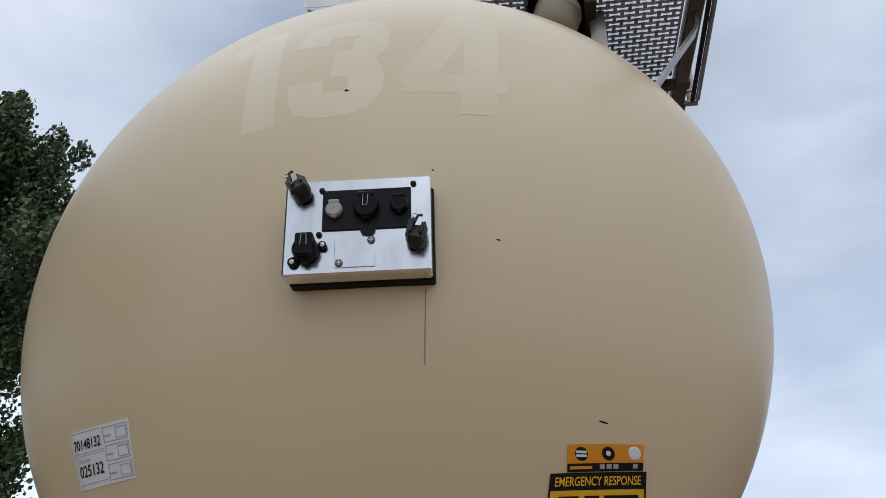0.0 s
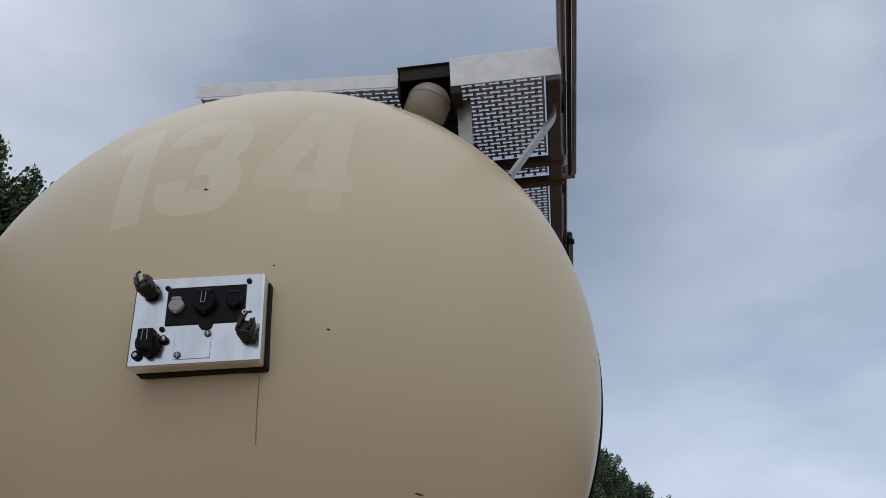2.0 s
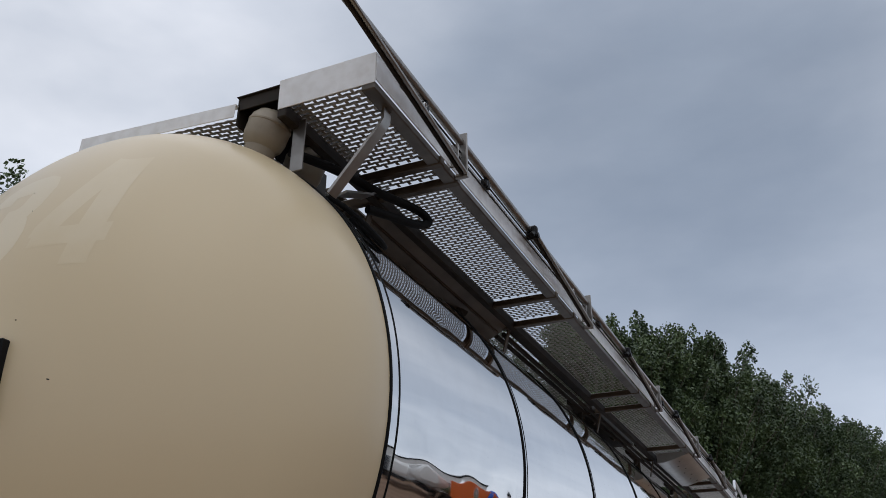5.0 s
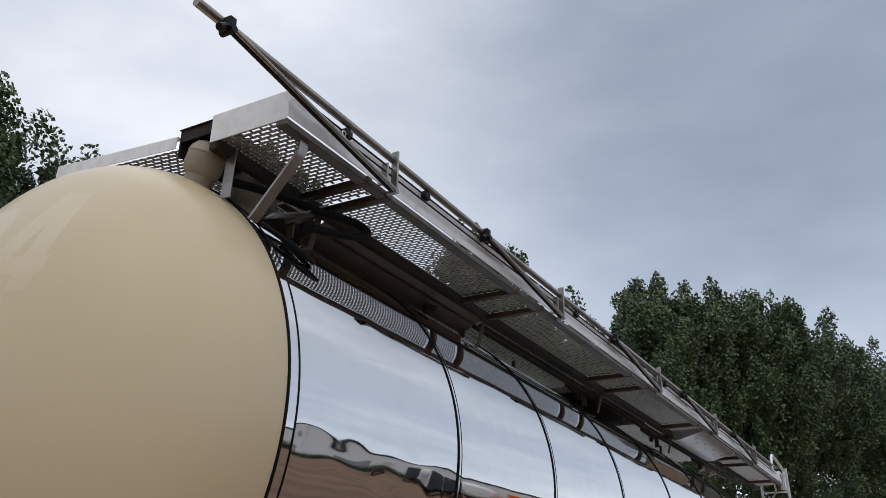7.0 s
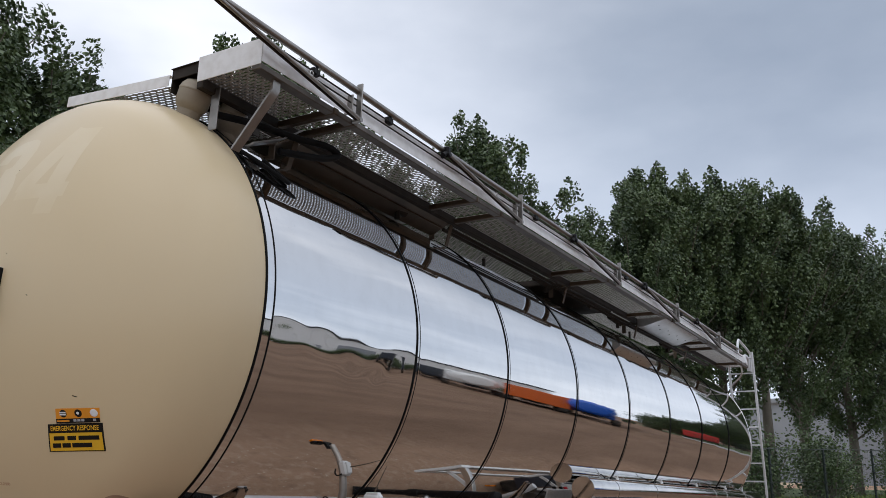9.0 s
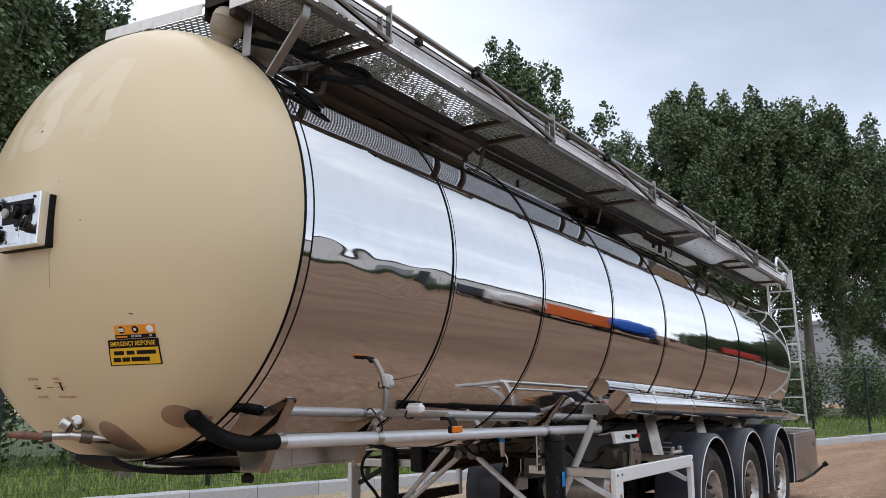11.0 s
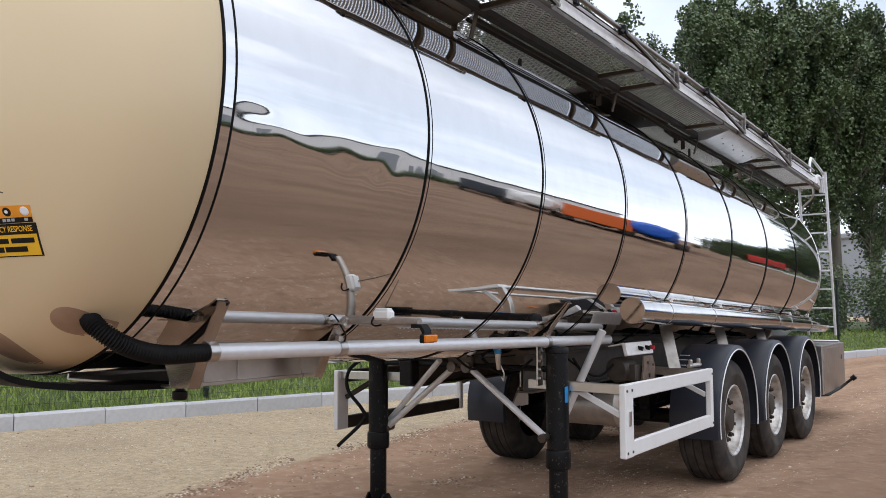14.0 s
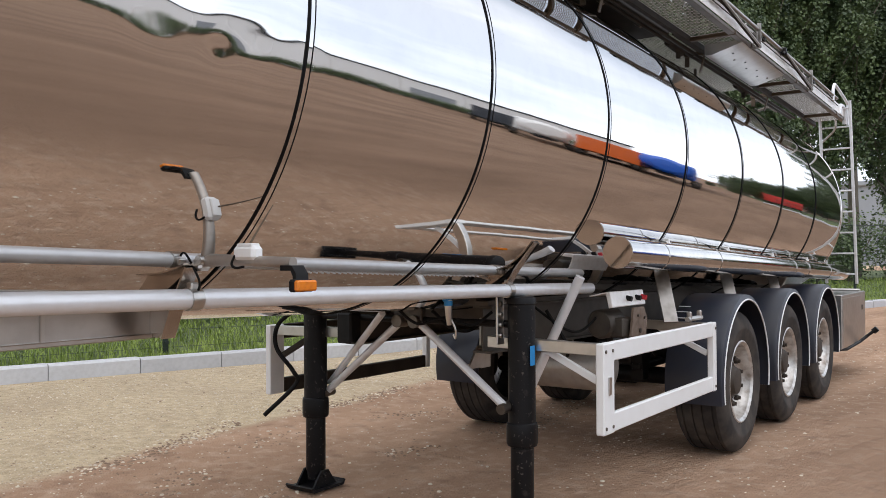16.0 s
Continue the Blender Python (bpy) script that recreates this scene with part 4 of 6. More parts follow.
def gusset(y, x0, x1, low, label):
    """A plate from a low edge up to the tank's round side, with a flange along its outer edge."""
    zc = Z0 - SLOPE * (y - Y0)
    edge = []
    for i in range(9):
        x = x1 + (x0 - x1) * i / 8
        edge.append((x, zc - math.sqrt((R + 0.006) ** 2 - (x - X0) ** 2)))
    outer = [low[1], (low[1][0] + (x1 - low[1][0]) * 0.42, low[1][1] + (edge[0][1] - low[1][1]) * 0.5), edge[0]]
    s = Shape().slab([low[0]] + outer + edge[1:], 0.010, XZ(y))
    s.strip([(a, y - 0.02, b) for a, b in outer], (0, 1, 0), 0.055, 0.007)
    gp = tpart("gusset_plate", s, PLATE_B, label=label)
    part("edge_trim", Shape().tube([(a, y - 0.002, b) for a, b in edge], 0.009, 8), RUBBER, gp, "black rubber edge trim")
    return gp


gusset(0.905, 0.42, 0.785, ((0.47, 1.140), (0.625, 1.148)), "bent steel gusset plate carrying the pipe")
gusset(1.64, 0.40, 0.695, ((0.455, 1.136), (0.568, 1.142)), "bent steel gusset plate carrying the pipe")
gusset(3.60, 0.52, 0.862, ((0.50, 1.20), (0.665, 1.215)), "pointed steel gusset plate over the leg")
# long pipe with corrugated hose
pipe = tpart("side_pipe", Shape().tube([(0.69, 0.885, 1.285), (0.69, 4.55, 1.222)], 0.033, 18), ALU, label="long pale aluminium pipe under the tank's side")
for y in (0.905, 1.625, 3.585):
    part("pipe_clamp", Shape().lathe([(0.034, -0.022), (0.038, -0.022), (0.038, 0.022), (0.034, 0.022)], 18, Matrix.Translation((0.69, y, 1.285 - (y - 0.885) * 0.0172)) @ Matrix.Rotation(radians(90), 4, "X")).box((0.69, y, 1.325 - (y - 0.885) * 0.0172), (0.03, 0.03, 0.03), 0.005), STEEL, pipe, "bright band clamp")
hp = bez([(0.600, 0.47, 1.435), (0.690, 0.425, 1.395), (0.735, 0.51, 1.325), (0.722, 0.67, 1.287), (0.69, 0.895, 1.285)], 26)
rs = [0.0315 + 0.0032 * math.cos(i * math.pi) for i in range(len(hp))]
tpart("corrugated_hose", Shape().tube(hp, rs, 18), RUBBER, label="black corrugated hose from the tank end to the pipe")
comb = Shape().bar((0.658, 2.15, 1.268), (0.658, 3.45, 1.246), 0.006, 0.006, 0.001)
for i in range(38):
    y = 2.17 + 0.0335 * i
    z = 1.266 - (y - 2.15) * 0.0172
    comb.tube([(0.656, y, z), (0.650, y + 0.014, z + 0.020)], [0.006, 0.004], 6)
tpart("toothed_strip", comb, WHITE, label="pale toothed strip along the pipe's inner side")
# lamp arm
arm = tpart("lamp_arm", Shape().tube([(0.675, 1.655, 1.397), (0.75, 1.662, 1.397), (0.90, 1.665, 1.394), (1.10, 1.667, 1.388)], [0.021, 0.021, 0.017, 0.017], 14), ALU_D, label="tubular arm with white junction box and amber lamp")
part("arm_foot", Shape().box((0.70, 1.655, 1.392), (0.04, 0.05, 0.06), 0.01).tube([(0.715, 1.625, 1.397), (0.715, 1.645, 1.397)], 0.016, 12), STEEL, arm)
jb = Shape().box((0.910, 1.662, 1.418), (0.098, 0.048, 0.046), 0.013).box((0.910, 1.662, 1.442), (0.070, 0.034, 0.012), 0.005)
part("junction_box", jb, WHITE, arm, "white plastic junction box")
part("cable", Shape().tube(bez([(0.875, 1.640, 1.412), (0.866, 1.634, 1.385), (0.885, 1.634, 1.372), (0.915, 1.64, 1.376)], 6), 0.004, 6), RUBBER, arm, "thin black cable round the arm")
part("cable_tie", Shape().tube([(0.912, 1.668, 1.447), (0.915, 1.705, 1.50), (0.920, 1.757, 1.572)], [0.0035, 0.0028, 0.0016], 6), BROWN, arm, "long loose tail of a cable tie")
part("cable", Shape().tube(bez([(0.70, 1.62, 1.375), (0.73, 1.62, 1.33), (0.71, 1.63, 1.30), (0.67, 1.63, 1.30)], 6), 0.004, 6), RUBBER, arm, "thin black cable")
part("lamp_bracket", Shape().strip([(1.075, 1.663, 1.372), (1.125, 1.658, 1.372), (1.145, 1.652, 1.352), (1.150, 1.648, 1.325)], (0, 1, 0), 0.05, 0.016), RUBBER, arm)
part("marker_lamp", Shape().box((1.170, 1.648, 1.321), (0.020, 0.080, 0.032), 0.008), ORANGE, arm, "amber side marker lamp")
part("lamp_housing", Shape().box((1.152, 1.648, 1.321), (0.026, 0.084, 0.037), 0.006), RUBBER, arm, "black rubber lamp housing")

# hose tube beside the tank
HT = [(0.97, 4.318, 1.433), (0.97, 10.85, 1.225)]
tube = tpart("hose_tube", Shape().tube([HT[0], HT[1]], 0.088, 32, m=None), SATIN, label="long polished steel hose tube with round end cap")
d = (Vector(HT[1]) - Vector(HT[0])).normalized()
for f, w in ((0.002, 0.02), (0.09, 0.006), (0.25, 0.006), (0.60, 0.05), (0.68, 0.006), (0.84, 0.006)):
    c = Vector(HT[0]) + (Vector(HT[1]) - Vector(HT[0])) * f
    part("tube_band", Shape().tube([c - d * w / 2, c + d * w / 2], 0.0915, 32), SATIN, tube, "raised steel band")
for y in (5.25, 6.55, 7.90, 9.30):
    z = 1.433 - (y - 4.318) * 0.0318
    s = Shape().bar((0.93, y, z + 0.08), (0.82, y, z + 0.22), 0.05, 0.012).tube([(0.93, y, z + 0.07), (0.90, y, z + 0.16)], 0.012, 8)
    tpart("tube_bracket", s, STEEL, label="small steel bracket holding the hose tube")
# rear tool box and towing handle
s = Shape().box((0.72, 10.76, 0.69), (0.80, 1.52, 0.60), 0.008)
box = tpart("tool_box", s, STEEL, label="plain steel tool box at the rear")
part("door", Shape().box((1.122, 10.70, 0.69), (0.006, 1.30, 0.52), 0.003), STEEL, box)
part("latch", Shape().box((1.128, 11.25, 0.80), (0.012, 0.04, 0.06), 0.003), STEEL_D, box)
s = Shape().tube([(0.9, 10.0, 0.36), (1.10, 10.4, 0.36), (1.14, 11.0, 0.40), (1.20, 11.1, 0.46), (1.28, 11.12, 0.53)], 0.018, 10).tube([(1.265, 11.12, 0.515), (1.31, 11.12, 0.555)], 0.034, 12)
tpart("towing_handle", s, BLACK, label="black bent crank handle at the rear")
s = Shape().box((0.0, 11.30, 0.95), (2.2, 0.08, 0.14), 0.01)
tpart("rear_beam", s, STEEL)

# ---- lettering, plates and the socket panel on the dished end ----
DARK_RED = mat("faded_red_print", (0.33, 0.10, 0.06), 0.6)
PAPER = mat("white_paper", (0.74, 0.75, 0.77), 0.6, grain=0.15, scale=30, dark=(0.6, 0.6, 0.62))
INK = mat("black_ink", (0.012, 0.011, 0.010), 0.5, spec=0.15)
YELLOW = mat("yellow_vinyl", (0.80, 0.47, 0.02), 0.35, grain=0.15, scale=30)
AMBER = mat("orange_vinyl", (0.75, 0.29, 0.015), 0.35, grain=0.15, scale=30)
GREY_INK = mat("grey_print", (0.35, 0.36, 0.38), 0.6)


def text_shape(body, bold=0.0, shear=0.0):
    """The outline of a word as flat triangles."""
    cu = bpy.data.curves.new("word", "FONT")
    cu.body, cu.size, cu.shear, cu.offset, cu.resolution_u = body, 1.0, shear, bold, 3
    ob = bpy.data.objects.new("word", cu)
    scene.collection.objects.link(ob)
    bpy.context.view_layer.update()
    ev = ob.evaluated_get(bpy.context.evaluated_depsgraph_get())
    me = ev.to_mesh()
    bm = bmesh.new()
    bm.from_mesh(me)
    ev.to_mesh_clear()
    bpy.data.objects.remove(ob)
    bpy.data.curves.remove(cu)
    bmesh.ops.triangulate(bm, faces=bm.faces[:])
    for _ in range(3):
        long = [e for e in bm.edges if e.calc_length() > 0.16]
        if long:
            bmesh.ops.subdivide_edges(bm, edges=long, cuts=1)
            bmesh.ops.triangulate(bm, faces=bm.faces[:])
    s = Shape()
    bm.verts.index_update()
    s.v = [tuple(v.co) for v in bm.verts]
    s.f = [[v.index for v in f.verts] for f in bm.faces]
    bm.free()
    return s


def fit_box(s, x0, x1, z0, z1):
    """Stretch a flat word to a rectangle; gives (x, z) pairs."""
    lo = [min(v[i] for v in s.v) for i in (0, 1)]
    hi = [max(v[i] for v in s.v) for i in (0, 1)]
    return [(x0 + (v[0] - lo[0]) / (hi[0] - lo[0]) * (x1 - x0), z0 + (v[1] - lo[1]) / (hi[1] - lo[1]) * (z1 - z0)) for v in s.v]


def quad_map(c, u, v):
    """A place in the quadrilateral c (top left, top right, bottom right, bottom left); u to the right, v up."""
    tl, tr, br, bl = [Vector(p) for p in c]
    return (bl * (1 - u) + br * u) * (1 - v) + (tl * (1 - u) + tr * u) * v


def dome_word(name, body, c, material, parent, bold=0.0, shear=0.0, box=(0, 1, 0, 1), lift=0.0035, label=""):
    s = text_shape(body, bold, shear)
    uv = fit_box(s, *box)
    s.v = [on_dome(*quad_map(c, u, w), lift) for u, w in uv]
    return part(name, s.at(TK), material, parent, label, smooth=180)


def dome_sheet(name, c, material, parent, box=(0, 1, 0, 1), lift=0.002, label="", n=8):
    """A thin sheet stuck on the dished end."""
    s = Shape()
    u0, u1, v0, v1 = box
    k = n + 1
    for h in (lift, 0.0):
        for j in range(k):
            for i in range(k):
                s.v.append(on_dome(*quad_map(c, u0 + (u1 - u0) * i / n, v0 + (v1 - v0) * j / n), h))
    for j in range(n):
        for i in range(n):
            s.f.append([j * k + i, j * k + i + 1, (j + 1) * k + i + 1, (j + 1) * k + i])
    ring = [i for i in range(k)] + [j * k + n for j in range(1, k)] + [n * k + i for i in range(n - 1, -1, -1)] + [j * k for j in range(n - 1, 0, -1)]
    for a, b in zip(ring, ring[1:] + ring[:1]):
        s.f.append([a, b, b + k * k, a + k * k])
    return part(name, s.at(TK), material, parent, label, smooth=60)


def dome_oval(name, cx, cz, a, b, turn, material, parent, lift=0.004, label=""):
    s = Shape()
    n, m = 32, 5
    ct, st = math.cos(radians(turn)), math.sin(radians(turn))
    s.v.append(on_dome(cx, cz, lift))
    for j in range(1, m + 1):
        for i in range(n):
            t = 2 * math.pi * i / n
            u, w = a * j / m * math.cos(t), b * j / m * math.sin(t)
            s.v.append(on_dome(cx + u * ct - w * st, cz + u * st + w * ct, lift if j < m else 0.0))
    for i in range(n):
        s.f.append([0, 1 + i, 1 + (i + 1) % n])
        for j in range(m - 1):
            p, q = 1 + j * n, 1 + (j + 1) * n
            s.f.append([p + i, q + i, q + (i + 1) % n, p + (i + 1) % n])
    return part(name, s.at(TK), material, parent, label, smooth=60)


# faded fleet number, painted in broad strokes


def dome_stroke(name, path, hw, lift, label, paint=FADED):
    """A broad painted stroke on the dished end along a path of (x, z)."""
    pts = []
    for (x0, z0), (x1, z1) in zip(path[:-1], path[1:]):
        n = max(1, int(math.hypot(x1 - x0, z1 - z0) / 0.016))
        pts += [(x0 + (x1 - x0) * i / n, z0 + (z1 - z0) * i / n) for i in range(n)]
    pts.append(path[-1])
    s, m = Shape(), 6
    for i, (x, z) in enumerate(pts):
        a, b = pts[max(i - 1, 0)], pts[min(i + 1, len(pts) - 1)]
        d = Vector((b[0] - a[0], b[1] - a[1])).normalized()
        for j in range(m + 1):
            o = hw * (2 * j / m - 1)
            s.v.append(on_dome(x - d.y * o, z + d.x * o, lift))
    for i in range(len(pts) - 1):
        for j in range(m):
            k = i * (m + 1) + j
            s.f.append([k, k + 1, k + m + 2, k + m + 1])
    return part(name, s.at(TK), paint, front, label, smooth=180)


dome_stroke("digit_one", [(-0.252, 0.715), (-0.248, 0.65), (-0.213, 0.288)], 0.042, 0.00020, "faded pale digit one")
dome_stroke("digit_one_flag", [(-0.345, 0.635), (-0.27, 0.672)], 0.036, 0.00030, "faded pale digit one")
dome_stroke("digit_three_top", [(-0.112, 0.585), (-0.108, 0.635), (-0.092, 0.655), (-0.06, 0.662), (0.005, 0.662), (0.032, 0.65), (0.045, 0.62), (0.042, 0.555), (0.025, 0.52), (-0.01, 0.505), (-0.045, 0.503)], 0.044, 0.00020, "faded pale digit three")
dome_stroke("digit_three_foot", [(-0.045, 0.488), (0.005, 0.484), (0.034, 0.465), (0.046, 0.43), (0.045, 0.385), (0.03, 0.352), (0.0, 0.341), (-0.065, 0.341), (-0.092, 0.352), (-0.104, 0.38), (-0.106, 0.43)], 0.044, 0.00030, "faded pale digit three")
dome_stroke("digit_four_slope", [(0.285, 0.72), (0.245, 0.60), (0.172, 0.43), (0.168, 0.395)], 0.043, 0.00020, "faded pale digit four", FAINT)
dome_stroke("digit_four_bar", [(0.14, 0.395), (0.385, 0.393)], 0.034, 0.00030, "faded pale digit four", FAINT)
dome_stroke("digit_four_stem", [(0.322, 0.72), (0.324, 0.50), (0.318, 0.285)], 0.042, 0.00040, "faded pale digit four", FAINT)

# yellow emergency plate and the orange tyre sticker above it
PQ = [(0.425, -0.524), (0.615, -0.515), (0.603, -0.608), (0.407, -0.616)]
plate = dome_sheet("emergency_plate", PQ, YELLOW, front, label="yellow and black emergency response plate")
dome_sheet("black_border", PQ, INK, plate, (-0.02, 1.02, 0.68, 1.03), 0.0028)
for bx in ((-0.02, 1.02, -0.03, 0.0), (-0.02, 0.0, 0.0, 0.68), (1.0, 1.02, 0.0, 0.68)):
    dome_sheet("black_border", PQ, INK, plate, bx, 0.0028, n=4)
dome_word("lettering", "EMERGENCY RESPONSE", PQ, YELLOW, plate, 0.015, 0, (0.04, 0.96, 0.76, 0.95), 0.0042)
for i, (u0, u1) in enumerate(((0.09, 0.30), (0.36, 0.52), (0.57, 0.94))):
    dome_sheet("unreadable_bar", PQ, INK, plate, (u0, u1, 0.40, 0.56), 0.0032, n=3)
for u0, u1 in ((0.06, 0.22), (0.25, 0.41), (0.44, 0.80)):
    dome_sheet("unreadable_bar", PQ, INK, plate, (u0, u1, 0.12, 0.29), 0.0032, n=3)
OQ = [(0.461, -0.466), (0.618, -0.460), (0.612, -0.510), (0.456, -0.518)]
stick = dome_sheet("tyre_sticker", OQ, AMBER, front, label="orange sticker with three round marks and a black foot")
dome_sheet("black_foot", OQ, INK, stick, (0, 1, 0, 0.30), 0.0028)
for u, m_, c_ in ((0.18, INK, None), (0.53, INK, GREY_INK), (0.88, PAPER, None)):
    p = quad_map(OQ, u, 0.65)
    disc = dome_oval("round_mark", p.x, p.y, 0.0150, 0.0150, 0, m_, stick, 0.0034)
    if c_:
        dome_oval("round_mark", p.x, p.y, 0.006, 0.006, 0, PAPER, stick, 0.0046)
    elif m_ is INK:
        for dz in (0.003, -0.004):
            dome_sheet("unreadable_bar", [(p.x - 0.011, p.y + dz + 0.0025), (p.x + 0.011, p.y + dz + 0.0025), (p.x + 0.011, p.y + dz - 0.002), (p.x - 0.011, p.y + dz - 0.002)], PAPER, stick, lift=0.0046, n=2)
dome_sheet("unreadable_bar", OQ, AMBER, stick, (0.03, 0.32, 0.09, 0.20), 0.0036, n=3)
for u in (0.42, 0.51, 0.60, 0.86):
    dome_sheet("unreadable_bar", OQ, GREY_INK, stick, (u, u + 0.065, 0.08, 0.25), 0.0036, n=2)

# paper note
NQ = [(-0.674, -0.375), (-0.486, -0.367), (-0.467, -0.491), (-0.637, -0.501)]
note = dome_sheet("paper_note", NQ, PAPER, front, label="white paper form with two handwritten numbers")
dome_word("handwriting", "70148132", NQ, INK, note, 0.012, 0.15, (0.05, 0.52, 0.66, 0.84), 0.0035)
dome_word("handwriting", "025132", NQ, INK, note, 0.012, 0.15, (0.07, 0.50, 0.20, 0.40), 0.0035)
dome_word("printed_word", "Chassisnr", NQ, GREY_INK, note, 0.0, 0, (0.06, 0.30, 0.44, 0.52), 0.0035)
for v0 in (0.05, 0.365, 0.68):
    for bx in ((0.58, 0.97, v0, v0 + 0.012), (0.58, 0.97, v0 + 0.255, v0 + 0.267), (0.58, 0.588, v0, v0 + 0.26), (0.962, 0.97, v0, v0 + 0.26), (0.78, 0.788, v0 + 0.04, v0 + 0.22), (0.94, 0.948, v0 + 0.04, v0 + 0.22), (0.78, 0.94, v0 + 0.04, v0 + 0.05), (0.78, 0.94, v0 + 0.21, v0 + 0.22), (0.60, 0.70, v0 + 0.10, v0 + 0.125)):
        dome_sheet("form_line", NQ, GREY_INK, note, bx, 0.003, n=2)
for bx in ((0.02, 0.55, 0.08, 0.09), (0.02, 0.55, 0.56, 0.57), (0.02, 0.55, 0.60, 0.61), (0.02, 0.55, 0.96, 0.97)):
    dome_sheet("form_line", NQ, GREY_INK, note, bx, 0.003, n=2)

# faded red valve lettering low on the end
LQ = [(-0.10, -0.655), (0.175, -0.655), (0.175, -0.745), (-0.10, -0.745)]
for body, bx in (("EXTERNAL", (0.0, 0.30, 0.84, 0.95)), ("TRUCK", (0.62, 0.80, 0.84, 0.95)), ("VALVE OPEN", (0.08, 0.36, 0.02, 0.13)), ("VALVE CLOSED", (0.62, 1.0, 0.02, 0.13))):
    dome_word("red_lettering", body, LQ, DARK_RED, front, 0.004, 0, bx, 0.0025, "faded red valve lettering")
for bx in ((0.08, 0.26, 0.46, 0.49), (0.10, 0.22, 0.60, 0.62), (0.42, 0.58, 0.50, 0.53), (0.68, 0.86, 0.50, 0.53), (0.64, 0.84, 0.72, 0.74)):
    dome_sheet("red_mark", LQ, DARK_RED, front, bx, 0.0022, n=2)
dome_sheet("red_mark", LQ, INK, front, (0.75, 0.78, 0.36, 0.70), 0.0022, n=2)
dome_sheet("red_mark", LQ, INK, front, (0.16, 0.25, 0.43, 0.52), 0.0022, n=2)
# scratches and a rust run below the panel
SCR = mat("rust_run", (0.30, 0.25, 0.17), 0.6)
dome_sheet("rust_run", [(0.1935, -0.160), (0.1955, -0.160), (0.1880, -0.315), (0.1855, -0.315)], SCR, front, lift=0.001, n=6)
for x, z, w in ((0.349, -0.050, 0.005), (0.213, 0.122, 0.003), (0.538, -0.421, 0.010), (0.07, 0.52, 0.0012)):
    dome_oval("scratch", x, z, w, 0.0018, -15, INK, front, 0.001)

# brown raised ovals drawn for the pockets where the hose and the valve enter
POCKET_BROWN = mat("brown_pocket_oval", (0.40, 0.285, 0.20), 0.42, 0.35, grain=0.5, scale=14, dark=(0.27, 0.18, 0.12), stain=0.3, sscale=5)
dome_oval("cover_plate", 0.550, -0.815, 0.062, 0.040, 35, POCKET_BROWN, front, 0.004, "brown oval patch standing for a pocket in the tank end")
dome_oval("cover_plate", 0.262, -0.898, 0.066, 0.060, -56, POCKET_BROWN, front, 0.004, "brown oval patch standing for a pocket in the tank end")
RUST = mat("rusty_steel", (0.22, 0.12, 0.08), 0.75, 0.3, grain=0.6, scale=40, dark=(0.09, 0.05, 0.035))
s = Shape().tube([(0.34, 0.46, 1.33), (0.315, 0.395, 1.306), (0.275, 0.32, 1.312), (0.20, 0.19, 1.330)], [0.024, 0.024, 0.019, 0.019], 14)
valve = tpart("front_valve", s, STEEL, label="steel valve with gauges and a rusty handle")
part("flange", Shape().tube([(0.325, 0.43, 1.355), (0.30, 0.36, 1.350), (0.275, 0.34, 1.345)], 0.012, 10), STEEL, valve)
part("joint", Shape().tube([(0.245, 0.268, 1.319), (0.222, 0.228, 1.325)], 0.027, 14), STEEL_D, valve)
part("joint", Shape().tube([(0.168, 0.136, 1.328), (0.150, 0.108, 1.327)], 0.024, 14), STEEL_D, valve)
part("valve_body", Shape().tube([(0.20, 0.19, 1.330), (0.150, 0.108, 1.327)], 0.017, 12), STEEL, valve)
part("handle", Shape().tube([(0.150, 0.108, 1.327), (0.118, 0.06, 1.334), (0.082, 0.0, 1.339)], [0.014, 0.016, 0.012], 12), RUST, valve, "rusty brown handle")
for c, r, tw in (((0.198, 0.172, 1.378), 0.029, -35), ((0.212, 0.215, 1.384), 0.026, 30)):
    m = Matrix.Translation(c) @ Matrix.Rotation(radians(50), 4, "X") @ Matrix.Rotation(radians(tw), 4, "Y")
    gauge = part("gauge", Shape().lathe([(0.001, -0.02), (r, -0.02), (r, 0.012), (r - 0.004, 0.016), (0.001, 0.014)], 24, m), STEEL, valve, "round steel gauge")
    part("dial", Shape().lathe([(r - 0.006, 0.016), (r - 0.007, 0.018), (0.001, 0.018)], 20, m), PAPER, gauge, "pale dial")
part("gauge_stem", Shape().tube([(0.205, 0.19, 1.375), (0.20, 0.19, 1.335)], 0.012, 10), STEEL_D, valve)

# socket panel
cx, cz = 0.061, -0.042
bm_ = TK @ Matrix.Translation((cx, dome_y(math.hypot(cx, cz)) - 0.004, cz)) @ Matrix.Rotation(radians(4.5), 4, "Z") @ Matrix.Rotation(radians(-0.3), 4, "Y") @ Matrix.Rotation(radians(90), 4, "X")
# panel frame: x right, y up, z outwards
W, H, D = 0.305, 0.219, 0.056
s = Shape().box((0.005, -0.003, 0.0), (W - 0.002, H - 0.002, 0.034), 0.004)
panel = tpart("socket_panel", s.at(bm_), RUBBER, label="stainless socket panel with black plug sockets on a rubber gasket")
BRIGHT = mat("bright_stainless", (0.86, 0.86, 0.86), 0.20, 1.0, grain=0.3, scale=25, dark=(0.50, 0.49, 0.47), stain=0.3, sscale=9, stretch=(1, 1, 0.4))
part("housing", Shape().box((0, 0, D / 2 + 0.012), (W, H, D - 0.012), 0.004).at(bm_), BRIGHT, panel, "bright stainless steel housing")


def at_uv(u, v, z=0.0):
    return ((u - 0.5) * W, (v - 0.5) * H, D + 0.006 + z)


